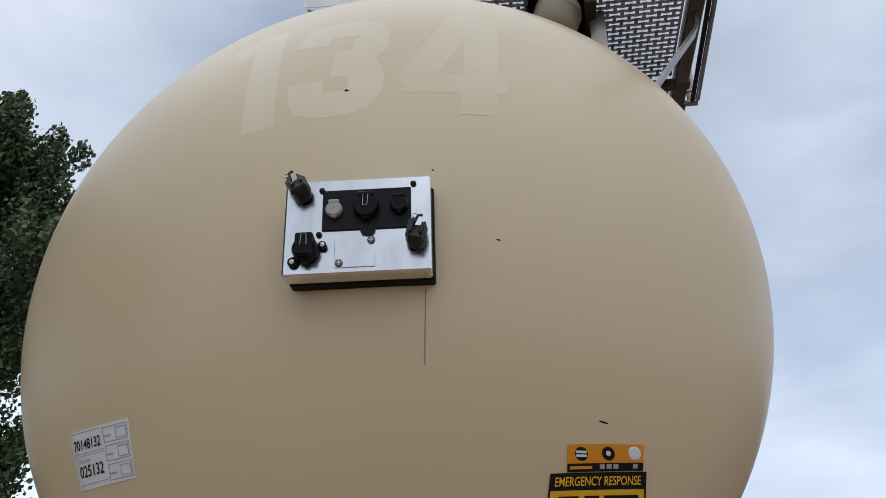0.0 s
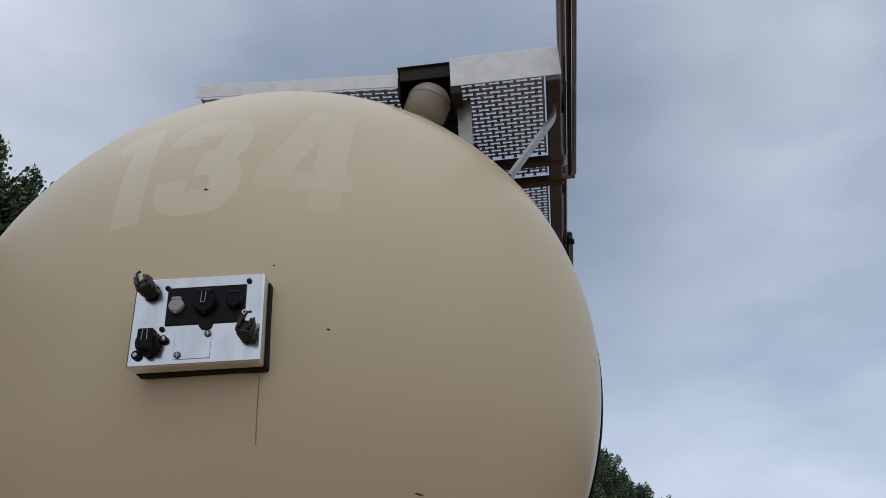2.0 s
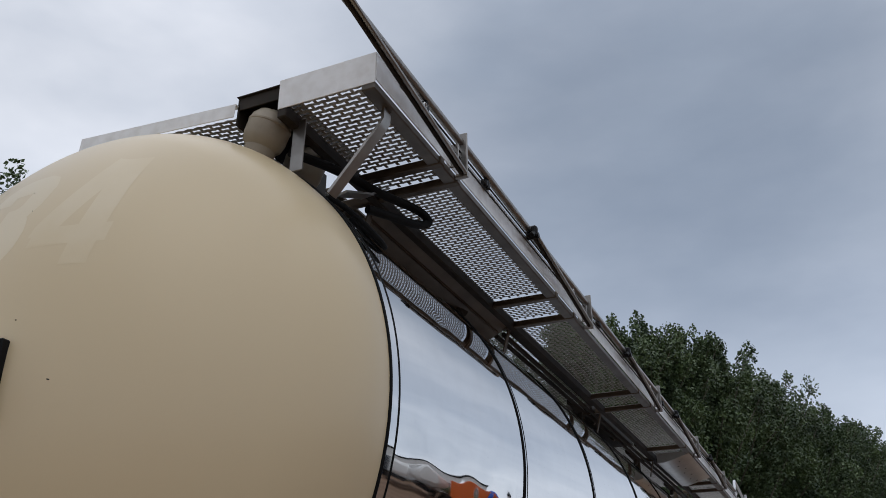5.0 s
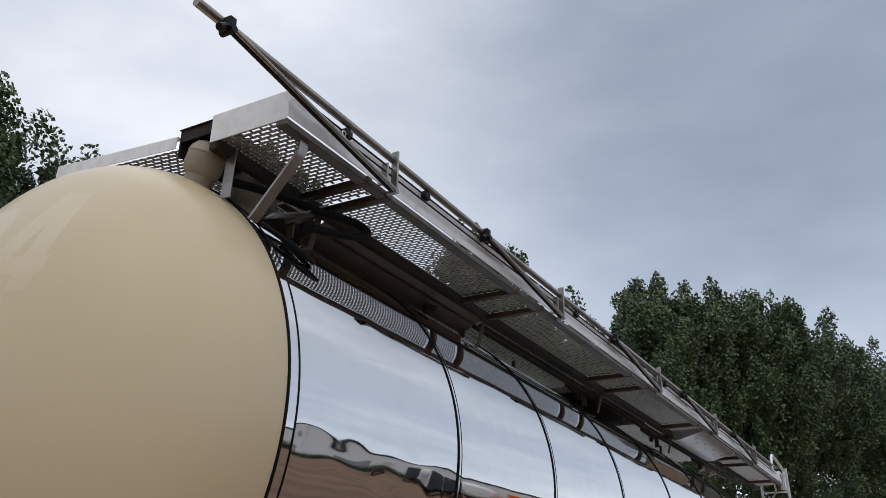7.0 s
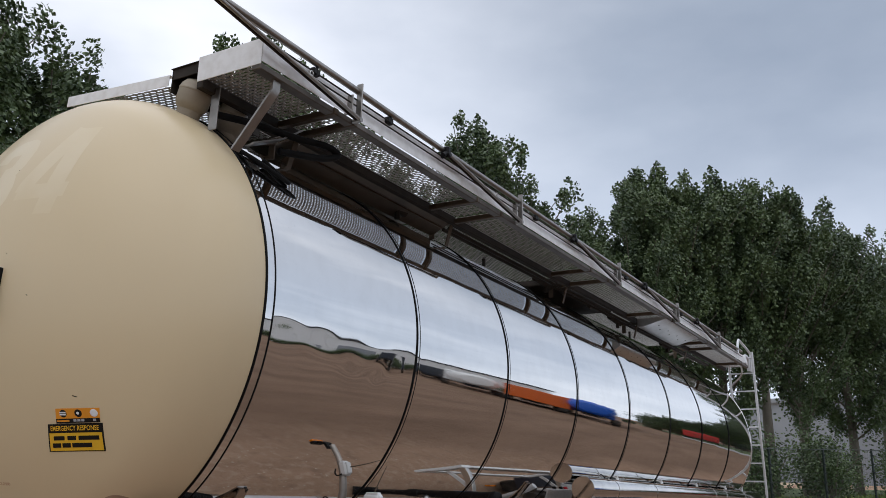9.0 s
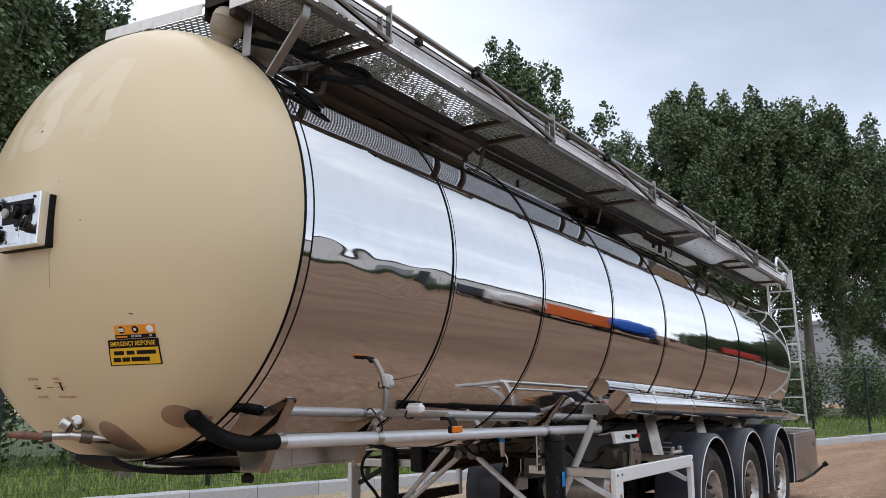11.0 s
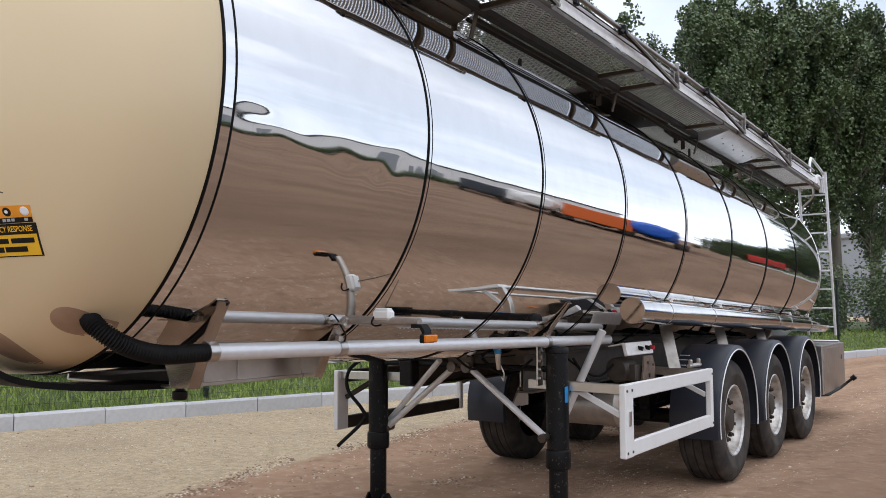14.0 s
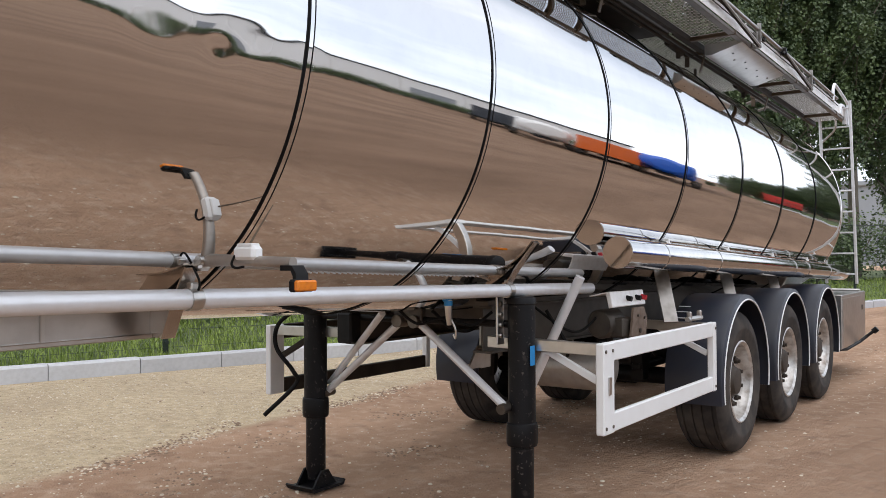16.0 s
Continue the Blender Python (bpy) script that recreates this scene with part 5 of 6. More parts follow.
p = at_uv(0.565, 0.655)
part("black_insert", Shape().box((p[0], p[1], p[2] + 0.001), (0.185, 0.094, 0.006), 0.003).at(bm_), BLACK, panel)
part("black_insert", Shape().lathe([(0.016, 0), (0.016, 0.005), (0.001, 0.005)], 16, bm_ @ Matrix.Translation(at_uv(0.575, 0.44))), BLACK, panel)
for u, v in ((0.255, 0.875), (0.885, 0.905), (0.245, 0.405)):
    part("screw", Shape().lathe([(0.0065, 0), (0.0062, 0.004), (0.001, 0.006)], 12, bm_ @ Matrix.Translation(at_uv(u, v))), BLACK, panel)
s = Shape().box((0, 0, 0.0008), (0.084, 0.068, 0.003), 0.0012, Matrix.Translation(at_uv(0.490, 0.215)))
part("cover_plate", s.at(bm_), BRIGHT, panel, "small bright cover plate")
for u, v in ((0.600, 0.325), (0.385, 0.105)):
    m = bm_ @ Matrix.Translation(at_uv(u, v, 0.002))
    part("screw", Shape().lathe([(0.0085, 0), (0.0082, 0.003), (0.001, 0.0045)], 14, m), STEEL_D, panel)
    part("screw_slot", Shape().box((0, 0, 0.0046), (0.012, 0.002, 0.001), 0.0003, m).box((0, 0, 0.0046), (0.002, 0.012, 0.001), 0.0003, m), ALU, panel)
PLUG = mat("worn_black_metal", (0.009, 0.009, 0.010), 0.40, 0.1, grain=0.4, scale=40, dark=(0.07, 0.065, 0.06), stain=0.3, spec=0.25)
GREY_PL = mat("pale_grey_plastic", (0.42, 0.40, 0.37), 0.5, grain=0.4, scale=40, dark=(0.25, 0.23, 0.2))
PLASTIC = mat("dull_black_plastic", (0.005, 0.005, 0.0055), 0.5, grain=0.3, scale=30, dark=(0.015, 0.014, 0.013), spec=0.15)


def socket(u, v, r, h, material, label):
    m = bm_ @ Matrix.Translation(at_uv(u, v, 0.003))
    s = Shape().lathe([(r, 0), (r, h * 0.7), (r - 0.003, h), (0.001, h)], 24, m)
    s.box((0, r * 0.92, h * 0.55), (r * 1.25, r * 0.45, h * 1.05), 0.003, m).box((0, -r * 0.98, h * 0.5), (r * 0.5, r * 0.3, h * 0.7), 0.002, m)
    o = part("socket", s, material, panel, label)
    return o, m


socket(0.345, 0.65, 0.0175, 0.014, GREY_PL, "round socket with pale grey lid")
o, m = socket(0.565, 0.66, 0.027, 0.020, PLASTIC, "large round black socket with wire clip")
part("wire_clip", Shape().tube([(-0.005, -0.004, 0.024), (-0.004, 0.021, 0.025), (0.006, 0.021, 0.025), (0.004, -0.004, 0.024), (-0.005, -0.004, 0.024)], 0.0009, 6, False, m), STEEL, o)
socket(0.79, 0.67, 0.019, 0.016, PLASTIC, "round black socket with closed lid")
o, m = socket(0.165, 0.235, 0.027, 0.024, PLASTIC, "black square-lidded socket with wire clip")
part("lid", Shape().box((0, 0.004, 0.028), (0.036, 0.05, 0.012), 0.004, m), PLASTIC, o)
part("wire_clip", Shape().tube([(-0.006, 0.0, 0.036), (-0.004, 0.024, 0.036), (0.006, 0.024, 0.036), (0.007, 0.0, 0.036)], 0.0009, 6, False, m), STEEL, o)
part("ear", Shape().lathe([(0.009, 0), (0.009, 0.008), (0.001, 0.009)], 12, m @ Matrix.Translation((0.033, 0.010, 0))), PLASTIC, o)
part("ear", Shape().lathe([(0.011, 0), (0.011, 0.006), (0.001, 0.007)], 12, m @ Matrix.Translation((-0.026, -0.024, 0))), PLASTIC, o)
part("bolt", Shape().lathe([(0.005, 0.006), (0.005, 0.010), (0.001, 0.011)], 10, m @ Matrix.Translation((-0.027, -0.025, 0))), STEEL, o)
part("bolt", Shape().lathe([(0.005, 0.007), (0.005, 0.011), (0.001, 0.012)], 10, m @ Matrix.Translation((0.034, 0.010, 0))), STEEL, o)
# two air couplings that stand out of the panel
for u, v, tx, ty, tz in ((0.135, 0.815, -14, 22, 25), (0.895, 0.275, 8, 14, -12)):
    m = bm_ @ Matrix.Translation(at_uv(u, v, 0.0)) @ Matrix.Rotation(radians(-ty), 4, "X") @ Matrix.Rotation(radians(tx), 4, "Y") @ Matrix.Rotation(radians(tz), 4, "Z")
    s = Shape().lathe([(0.017, 0), (0.017, 0.012), (0.021, 0.015), (0.021, 0.028), (0.016, 0.034), (0.009, 0.035), (0.008, 0.028), (0.001, 0.028)], 20, m)
    cp = part("air_coupling", s, PLUG, panel, "worn black air-brake coupling head")
    part("claw", Shape().slab([(-0.020, -0.012), (0.016, -0.016), (0.021, 0.010), (0.012, 0.030), (0.004, 0.016), (-0.006, 0.014), (-0.012, 0.034), (-0.022, 0.024)], 0.010, m @ Matrix.Translation((0, 0, 0.030))), PLUG, cp)
    part("rib", Shape().box((-0.012, 0.004, 0.046), (0.006, 0.034, 0.014), 0.002, m).box((0.009, 0.004, 0.045), (0.005, 0.028, 0.012), 0.002, m), PLUG, cp)
    part("latch", Shape().box((0.0, -0.016, 0.036), (0.030, 0.010, 0.020), 0.003, m).tube([(-0.008, 0.010, 0.048), (-0.004, 0.030, 0.052), (0.004, 0.034, 0.050)], 0.003, 8, True, m), PLUG, cp)
    part("eyelet", Shape().tube(arc((0, 0, 0), 0.006, 0, 330, 8, "xy"), 0.0018, 6, False, m @ Matrix.Translation((-0.010, 0.030, 0.050))), STEEL, cp)

# ---- ground, kerb, grass, fence ----


def ground_mat():
    m = bpy.data.materials.new("dirt_yard")
    m.use_nodes = True
    nt = m.node_tree
    N, L = nt.nodes.new, nt.links.new
    b = nt.nodes["Principled BSDF"]
    co = N("ShaderNodeTexCoord")

    def noise_tex(scale, detail=6, mapping=None):
        n = N("ShaderNodeTexNoise")
        n.inputs["Scale"].default_value, n.inputs["Detail"].default_value = scale, detail
        L(mapping or co.outputs["Object"], n.inputs["Vector"])
        return n.outputs[0]

    def rng(v, a, c, d=0.0, e=1.0):
        r = N("ShaderNodeMapRange")
        for i, x in enumerate((a, c, d, e)):
            r.inputs[i + 1].default_value = x
        L(v, r.inputs[0])
        return r.outputs[0]

    def mix(f, c1, c2):
        x = N("ShaderNodeMix")
        x.data_type = "RGBA"
        L(f, x.inputs[0])
        for i, c in ((6, c1), (7, c2)):
            if isinstance(c, tuple):
                x.inputs[i].default_value = (*c, 1)
            else:
                L(c, x.inputs[i])
        return x.outputs[2]

    # distance from the kerb decides between pale gravel and brown dirt
    mp = N("ShaderNodeMapping")
    mp.inputs["Rotation"].default_value = (0, 0, math.atan2(0.25, 1))
    L(co.outputs["Object"], mp.inputs["Vector"])
    sep = N("ShaderNodeSeparateXYZ")
    L(co.outputs["Object"], sep.inputs[0])
    wob = N("ShaderNodeMath")
    wob.operation = "ADD"
    L(sep.outputs[0], wob.inputs[0])
    L(rng(noise_tex(0.9), 0, 1, -0.35, 0.35), wob.inputs[1])
    slant = N("ShaderNodeMath")
    slant.operation = "MULTIPLY_ADD"
    slant.inputs[1].default_value = 0.08
    L(sep.outputs[1], slant.inputs[0])
    L(wob.outputs[0], slant.inputs[2])
    zone = rng(slant.outputs[0], -2.16, -1.98)
    st = N("ShaderNodeMapping")
    st.inputs["Scale"].default_value = (1.6, 0.25, 1)
    L(mp.outputs[0], st.inputs["Vector"])
    dirt = mix(rng(noise_tex(1.1, 8, st.outputs[0]), 0.35, 0.68), (0.475, 0.312, 0.208), (0.335, 0.212, 0.138))
    dirt = mix(rng(noise_tex(9, 8), 0.5, 0.75, 0, 0.7), dirt, (0.56, 0.42, 0.31))
    grav = mix(rng(noise_tex(14, 8), 0.35, 0.7), (0.605, 0.495, 0.335), (0.43, 0.34, 0.22))
    grav = mix(rng(noise_tex(0.9, 4), 0.45, 0.7, 0, 0.6), grav, (0.39, 0.30, 0.205))
    off = N("ShaderNodeMapping")
    off.inputs["Location"].default_value = (3.7, 1.9, 0.4)
    L(co.outputs["Object"], off.inputs["Vector"])
    specks = rng(noise_tex(62, 3), 0.61, 0.68, 0, 0.8)
    pits = rng(noise_tex(48, 4, off.outputs[0]), 0.60, 0.70, 0, 0.65)
    grav = mix(pits, mix(specks, grav, (0.74, 0.69, 0.61)), (0.17, 0.13, 0.098))
    dirt = mix(rng(noise_tex(52, 3), 0.66, 0.72, 0, 0.28), dirt, (0.66, 0.55, 0.43))
    dirt = mix(rng(noise_tex(5, 7, off.outputs[0]), 0.56, 0.72, 0, 0.6), dirt, (0.235, 0.148, 0.102))
    # dirt colour darkened towards +x, to dim the ground mirrored in the tank
    far = N("ShaderNodeMath")
    far.operation = "ADD"
    L(sep.outputs[0], far.inputs[0])
    L(rng(noise_tex(0.35), 0, 1, -0.8, 0.8), far.inputs[1])
    dim_dirt = mix(rng(noise_tex(0.8, 6, st.outputs[0]), 0.35, 0.7), (0.222, 0.142, 0.094), (0.150, 0.094, 0.061))
    dirt = mix(rng(far.outputs[0], 1.2, 2.6, 0, 0.95), dirt, dim_dirt)
    col = mix(zone, grav, dirt)
    L(col, b.inputs["Base Color"])
    b.inputs["Roughness"].default_value = 0.95
    b.inputs["Specular IOR Level"].default_value = 0.2
    bp = N("ShaderNodeBump")
    bp.inputs["Distance"].default_value, bp.inputs["Strength"].default_value = 0.028, 1.0
    ad = N("ShaderNodeMath")
    ad.operation = "ADD"
    L(noise_tex(85, 4), ad.inputs[0])
    rut = N("ShaderNodeMath")
    rut.operation = "MULTIPLY_ADD"
    rut.inputs[1].default_value = 2.6
    L(noise_tex(3.2, 7, st.outputs[0]), rut.inputs[0])
    L(noise_tex(24, 5), rut.inputs[2])
    L(rut.outputs[0], ad.inputs[1])
    L(ad.outputs[0], bp.inputs["Height"])
    L(bp.outputs[0], b.inputs["Normal"])
    return m


DIRT = ground_mat()
s = Shape()
# fine near the trailer, coarse to the horizon
xs = [-900, -300, -120, -60, -30] + [-20 + 0.4 * i for i in range(101)] + [30, 60, 120, 300, 900]
ys = [-900, -300, -100, -40, -20] + [-12 + 0.5 * i for i in range(101)] + [50, 80, 150, 400, 900]
for y in ys:
    for x in xs:
        z = 0.0
        if abs(x) <= 25 and -13 < y < 40:
            z = 0.012 * noise.noise(Vector((x * 0.8, y * 0.25, 0))) - 0.006
        z += gz(x, y) - (0.12 if x < kerb_x(y) - 0.6 else 0.0)
        s.v.append((x, y, z))
nx = len(xs)
for j in range(len(ys) - 1):
    for i in range(nx - 1):
        s.f.append([j * nx + i, j * nx + i + 1, (j + 1) * nx + i + 1, (j + 1) * nx + i])
g = tagged(part("ground", s, DIRT, smooth=180), "brown dirt yard with pale gravel along the kerb", "ground", kind="structure")

# verge
s = Shape()
for k in range(61):
    a = -60 + 3.0 * k
    for off, z in ((0.11, 0.0), (0.13, 0.13), (0.8, 0.17), (9, 0.25), (60, 0.4)):
        s.v.append(tuple(along(a, off, z)))
for k in range(60):
    for j in range(4):
        s.f.append([k * 5 + j, k * 5 + j + 1, k * 5 + j + 6, k * 5 + j + 5])
SOIL = mat("verge_soil", (0.10, 0.13, 0.045), 0.95, grain=0.8, scale=4, dark=(0.06, 0.085, 0.03), stain=0.5, sscale=0.6, bump=0.03, bscale=20)
tagged(part("verge", s, SOIL, smooth=180), "grassy verge behind the concrete kerb", "grass verge", kind="structure")

# kerb stones
kerb = tagged(new("kerb"), "row of grey concrete kerb stones along the yard", "kerb", kind="structure")
ks = Shape().slab([(0, -0.10), (0, 0.15), (0.02, 0.175), (0.13, 0.175), (0.13, -0.10)], 0.99)
km = mesh_of(ks, "kerb_stone", CONCRETE, 30)
u = 4.73 - 19 * 0.965
while u < 60:
    d, w = kerb_frame(u)
    p = along(u)
    o = new("kerb_stone", km)
    o.parent = kerb
    o.matrix_basis = Matrix(((w.x, 0, d.x, p.x), (w.y, 0, d.y, p.y), (0, 1, 0, p.z + random.uniform(-0.003, 0.003)), (0, 0, 0, 1)))
    u += d.y * 1.0

# fence
FOFF = 0.45
fence = empty("mesh_fence", "dark green welded wire mesh fence along the verge", "fence", at=tuple(along(0, FOFF)))
finv = Matrix.Translation(-Vector(fence.location))


def fpart(name, shape, material=None, label=""):
    o = part(name, shape, material or FENCE, fence, label)
    o.matrix_parent_inverse = finv
    return o


sh = Shape().box((0, 0, 0.95), (0.05, 0.06, 2.1), 0.004)
for z in (0.3, 0.55, 0.8, 1.05, 1.3, 1.55, 1.8):
    sh.box((0.04, 0, z), (0.03, 0.05, 0.04), 0.004)
post_mesh = mesh_of(sh, "fence_post", FENCE)
for k in range(-4, 22):
    a = k * 2.62 + 3.68
    d, w = kerb_frame(a)
    o = new("fence_post", post_mesh)
    o.parent, o.matrix_parent_inverse = fence, finv
    o.matrix_basis = Matrix.Translation(along(a, FOFF)) @ Matrix.Rotation(math.atan2(-w.y, -w.x), 4, "Z")
    s = Shape()
    a1 = a + 2.62
    z = 0.24
    while z < 1.98:
        s.tube([along(a, FOFF - 0.04, z), along(a1, FOFF - 0.04, z)], 0.0022 if z < 1.9 else 0.010, 4, False)
        z += 0.215
    n = 46 if a < 24 else 20
    for i in range(n):
        b = a + 2.62 * (i + 0.5) / n
        s.tube([along(b, FOFF - 0.04, 0.2), along(b, FOFF - 0.04, 1.97)], 0.0015, 4, False)
    fpart("mesh_panel", s)

# grass
s = Shape()
rg = random.Random(5)
for i in range(90000):
    a = rg.uniform(-8, 42)
    off = 0.15 + 7.5 * rg.random() ** 2.3
    if a > 20 and rg.random() < 0.4:
        continue
    p = along(a, off, 0.13 + 0.010 * off)
    tuft = 0.6 + 0.8 * abs(noise.noise(Vector((a * 0.9, off * 1.4, 2.0))))
    h = rg.uniform(0.05, 0.19) * (0.6 if off < 0.4 else 1.0) * tuft + (0.12 if rg.random() < 0.03 else 0)
    ad = rg.uniform(0, 6.28)
    w = 0.0032 + 0.003 * rg.random() + 0.0022 * off
    dx, dy = math.cos(ad), math.sin(ad)
    lean = rg.uniform(0.2, 1.1) * h
    q = p + Vector((dy * lean, -dx * lean, h))
    mid = p + Vector((dy * lean * 0.3, -dx * lean * 0.3, h * 0.6))
    s.add([p + Vector((dx * w, dy * w, 0)), p - Vector((dx * w, dy * w, 0)), mid - Vector((dx * w, dy * w, 0)) * 0.7, mid + Vector((dx * w, dy * w, 0)) * 0.7, q], [[0, 1, 2, 3], [3, 2, 4]])


def raw(name, s, material):
    me = bpy.data.meshes.new(name)
    me.from_pydata(s.v, [], s.f)
    me.materials.append(material)
    return new(name, me)


tagged(raw("grass", s, GRASS), "tall green grass and weeds behind the fence", "grass", kind="stuff")

# ---- trees ----


def tree_meshes(seed, height, width, n, low):
    rg = random.Random(seed)
    tr, lf = Shape(), Shape()
    lean = [rg.uniform(-0.02, 0.02) * height, rg.uniform(-0.02, 0.02) * height]
    path = [(lean[0] * t * t + 0.15 * math.sin(3 * t + seed), lean[1] * t * t, height * 0.93 * t) for t in [i / 8 for i in range(9)]]
    tr.tube(path, [0.26 * (1 - 0.9 * i / 8) * height / 14 for i in range(9)], 9)
    tips = []
    for i in range(54):
        t = rg.uniform(low, 0.90)
        base = Vector((lean[0] * t * t + 0.15 * math.sin(3 * t + seed), lean[1] * t * t, height * 0.93 * t))
        a = rg.uniform(0, 6.283)
        reach = width * (0.35 + 0.65 * math.sin(min(1, (t - 0.1) / 0.45) * 1.57)) * (1.0 if t < 0.5 else max(0.16, 1 - (t - 0.5) * 1.75)) * rg.uniform(0.7, 1.1)
        up = min(reach * rg.uniform(0.8, 1.7), height * 0.965 - base.z)
        tip = base + Vector((math.cos(a) * reach, math.sin(a) * reach, up))
        midp = base + (tip - base) * 0.5 + Vector((0, 0, -0.1 * reach))
        tr.tube([base, midp, tip], [0.05 * (1.2 - t), 0.035 * (1.2 - t), 0.012], 5)
        for k in range(6):
            u = 0.35 + 0.65 * k / 5
            tips.append((base + (tip - base) * u + Vector((rg.gauss(0, 0.18), rg.gauss(0, 0.18), rg.gauss(0, 0.2))), (0.33 + 0.24 * rg.random()) * (1.08 - 0.4 * t)))
    for i in range(34):
        a = rg.uniform(0, 6.283)
        h0, ro = rg.uniform(0.55, 0.86), rg.random() ** 0.7 * width * 0.62
        for k in range(4):
            tips.append((Vector((math.cos(a) * ro * (1 - 0.07 * k), math.sin(a) * ro * (1 - 0.07 * k), height * h0 * (1.0 - 0.32 * ro / width) + 0.42 * k)), 0.36 - 0.065 * k))
    for i in range(20):
        t = 0.75 + 0.25 * i / 19
        tips.append((Vector((lean[0] * t * t + rg.gauss(0, 0.2), lean[1] * t * t + rg.gauss(0, 0.2), height * 0.95 * t + rg.uniform(0, 0.5))), 0.38))
    per = n // len(tips)
    for c, r in tips:
        for k in range(per):
            d = Vector((rg.gauss(0, 1), rg.gauss(0, 1), rg.gauss(0, 1)))
            d = d.normalized() * r * rg.random() ** 0.5
            taper = 1.0 - 0.45 * max(0.0, d.z) / r
            p = c + Vector((d.x * taper, d.y * taper, d.z * 1.55))
            sz = rg.uniform(0.042, 0.080)
            nrm = Vector((rg.gauss(0, 0.7), rg.gauss(0, 0.7), rg.gauss(0.4, 0.6))).normalized()
            u = nrm.orthogonal().normalized()
            w = nrm.cross(u)
            lf.add([p - u * sz, p + w * sz * 0.75 - nrm * sz * 0.2, p + u * sz * 1.1, p - w * sz * 0.75 - nrm * sz * 0.2], [[0, 1, 2, 3]])
    return tr, lf


LEAF_N = 66000
kinds = []
for i, (h, w, low) in enumerate(((12.6, 3.0, 0.17), (13.4, 3.2, 0.14), (11.8, 3.1, 0.34))):
    tr, lf = tree_meshes(11 + i, h, w, LEAF_N, low)
    tm = mesh_of(tr, "trunk", BARK, 60)
    lm = bpy.data.meshes.new("crown")
    lm.from_pydata(lf.v, [], lf.f)
    lm.materials.append(LEAF)
    kinds.append((tm, lm))
rg = random.Random(3)


def tree(x, y, z, k, sc, turn, label, group):
    t = new("poplar_tree")
    for nm, me in (("trunk", kinds[k][0]), ("crown", kinds[k][1])):
        o = new(nm, me)
        o.parent = t
    t.matrix_basis = Matrix.Translation((x, y, z)) @ Matrix.Rotation(turn, 4, "Z") @ Matrix.Diagonal((sc, sc, sc, 1))
    return tagged(t, label, "tree", group)


TL = "tall dense green poplar standing behind the fence"
for a, off, k, sc in ((-9, 8, 0, 1.0), (-5, 8.5, 1, 0.95), (-1, 8, 2, 1.0), (2.2, 8.3, 0, 0.98), (4.3, 8, 1, 0.95), (6.9, 8.4, 2, 0.88), (5.9, 2.3, 0, 0.57), (11.7, 8.2, 0, 1.02), (16.1, 8.4, 1, 0.78), (18.9, 8.3, 0, 1.0), (20.6, 8.4, 2, 0.90), (22.6, 8.4, 0, 0.74), (24.3, 8.6, 2, 0.78), (26.4, 8.2, 1, 0.96), (28.2, 8.6, 0, 1.07), (31.0, 8.2, 0, 1.09), (33.6, 8, 2, 1.16), (36.6, 8.4, 1, 1.03), (39.6, 8, 0, 1.06), (43.5, 8.3, 2, 1.04), (47, 8, 1, 0.95), (51, 8.4, 0, 0.98), (55, 8, 2, 0.95), (60, 8, 1, 0.80)):
    p = along(a, off, 0.15)
    tree(p.x, p.y, p.z, k, sc, rg.uniform(0, 6.28), TL, "trees behind the fence")
for i in range(26):
    az = 4.5 + 0.62 * i if i < 20 else 17.5 + 2.8 * (i - 20)
    d = 72 + 12 * rg.random()
    high = 1.16 - 0.052 * (az - 4.5) if i < 20 else 0.2
    x, y = d * math.sin(radians(az)) + 1, d * math.cos(radians(az))
    tree(x, y, -1.6 if i < 20 else gz(x, y) - 0.9, i % 3, high * rg.uniform(0.92, 1.08), rg.uniform(0, 6.28), "distant dense green tree at the yard's edge", "distant trees")
for i in range(32):
    a = radians(66 + 2.5 * i)
    d = 88 + 12 * rg.random()
    x, y = d * math.sin(a) + 1, d * math.cos(a)
    tree(x, y, gz(x, y) - 0.9, i % 3, rg.uniform(0.28, 0.38), rg.uniform(0, 6.28), "distant low green tree across the yard", "distant trees")

# shrubs along the fence's far side
rg = random.Random(8)
sh = []
for i in range(2):
    st, lf = Shape(), Shape()
    for k in range(9):
        a = rg.uniform(0, 6.28)
        tip = Vector((math.cos(a) * rg.uniform(0.2, 0.9), math.sin(a) * rg.uniform(0.2, 0.9), rg.uniform(1.0, 2.1)))
        st.tube([(0, 0, -0.1), tuple(tip * 0.5 + Vector((0, 0, 0.2))), tuple(tip)], [0.03, 0.02, 0.006], 5)
        for q in range(330):
            d = Vector((rg.gauss(0, 0.3), rg.gauss(0, 0.3), rg.gauss(0, 0.38)))
            p = tip * rg.uniform(0.35, 1.0) + d
            if p.z < 0.05:
                continue
            sz = rg.uniform(0.03, 0.06)
            nrm = Vector((rg.gauss(0, 0.7), rg.gauss(0, 0.7), rg.gauss(0.4, 0.6))).normalized()
            u = nrm.orthogonal().normalized()
            w = nrm.cross(u)
            lf.add([p - u * sz, p + w * sz * 0.7, p + u * sz, p - w * sz * 0.7], [[0, 1, 2, 3]])
    lm = bpy.data.meshes.new("foliage")
    lm.from_pydata(lf.v, [], lf.f)
    lm.materials.append(LEAF)
    sh.append((mesh_of(st, "branchwork", BARK), lm))
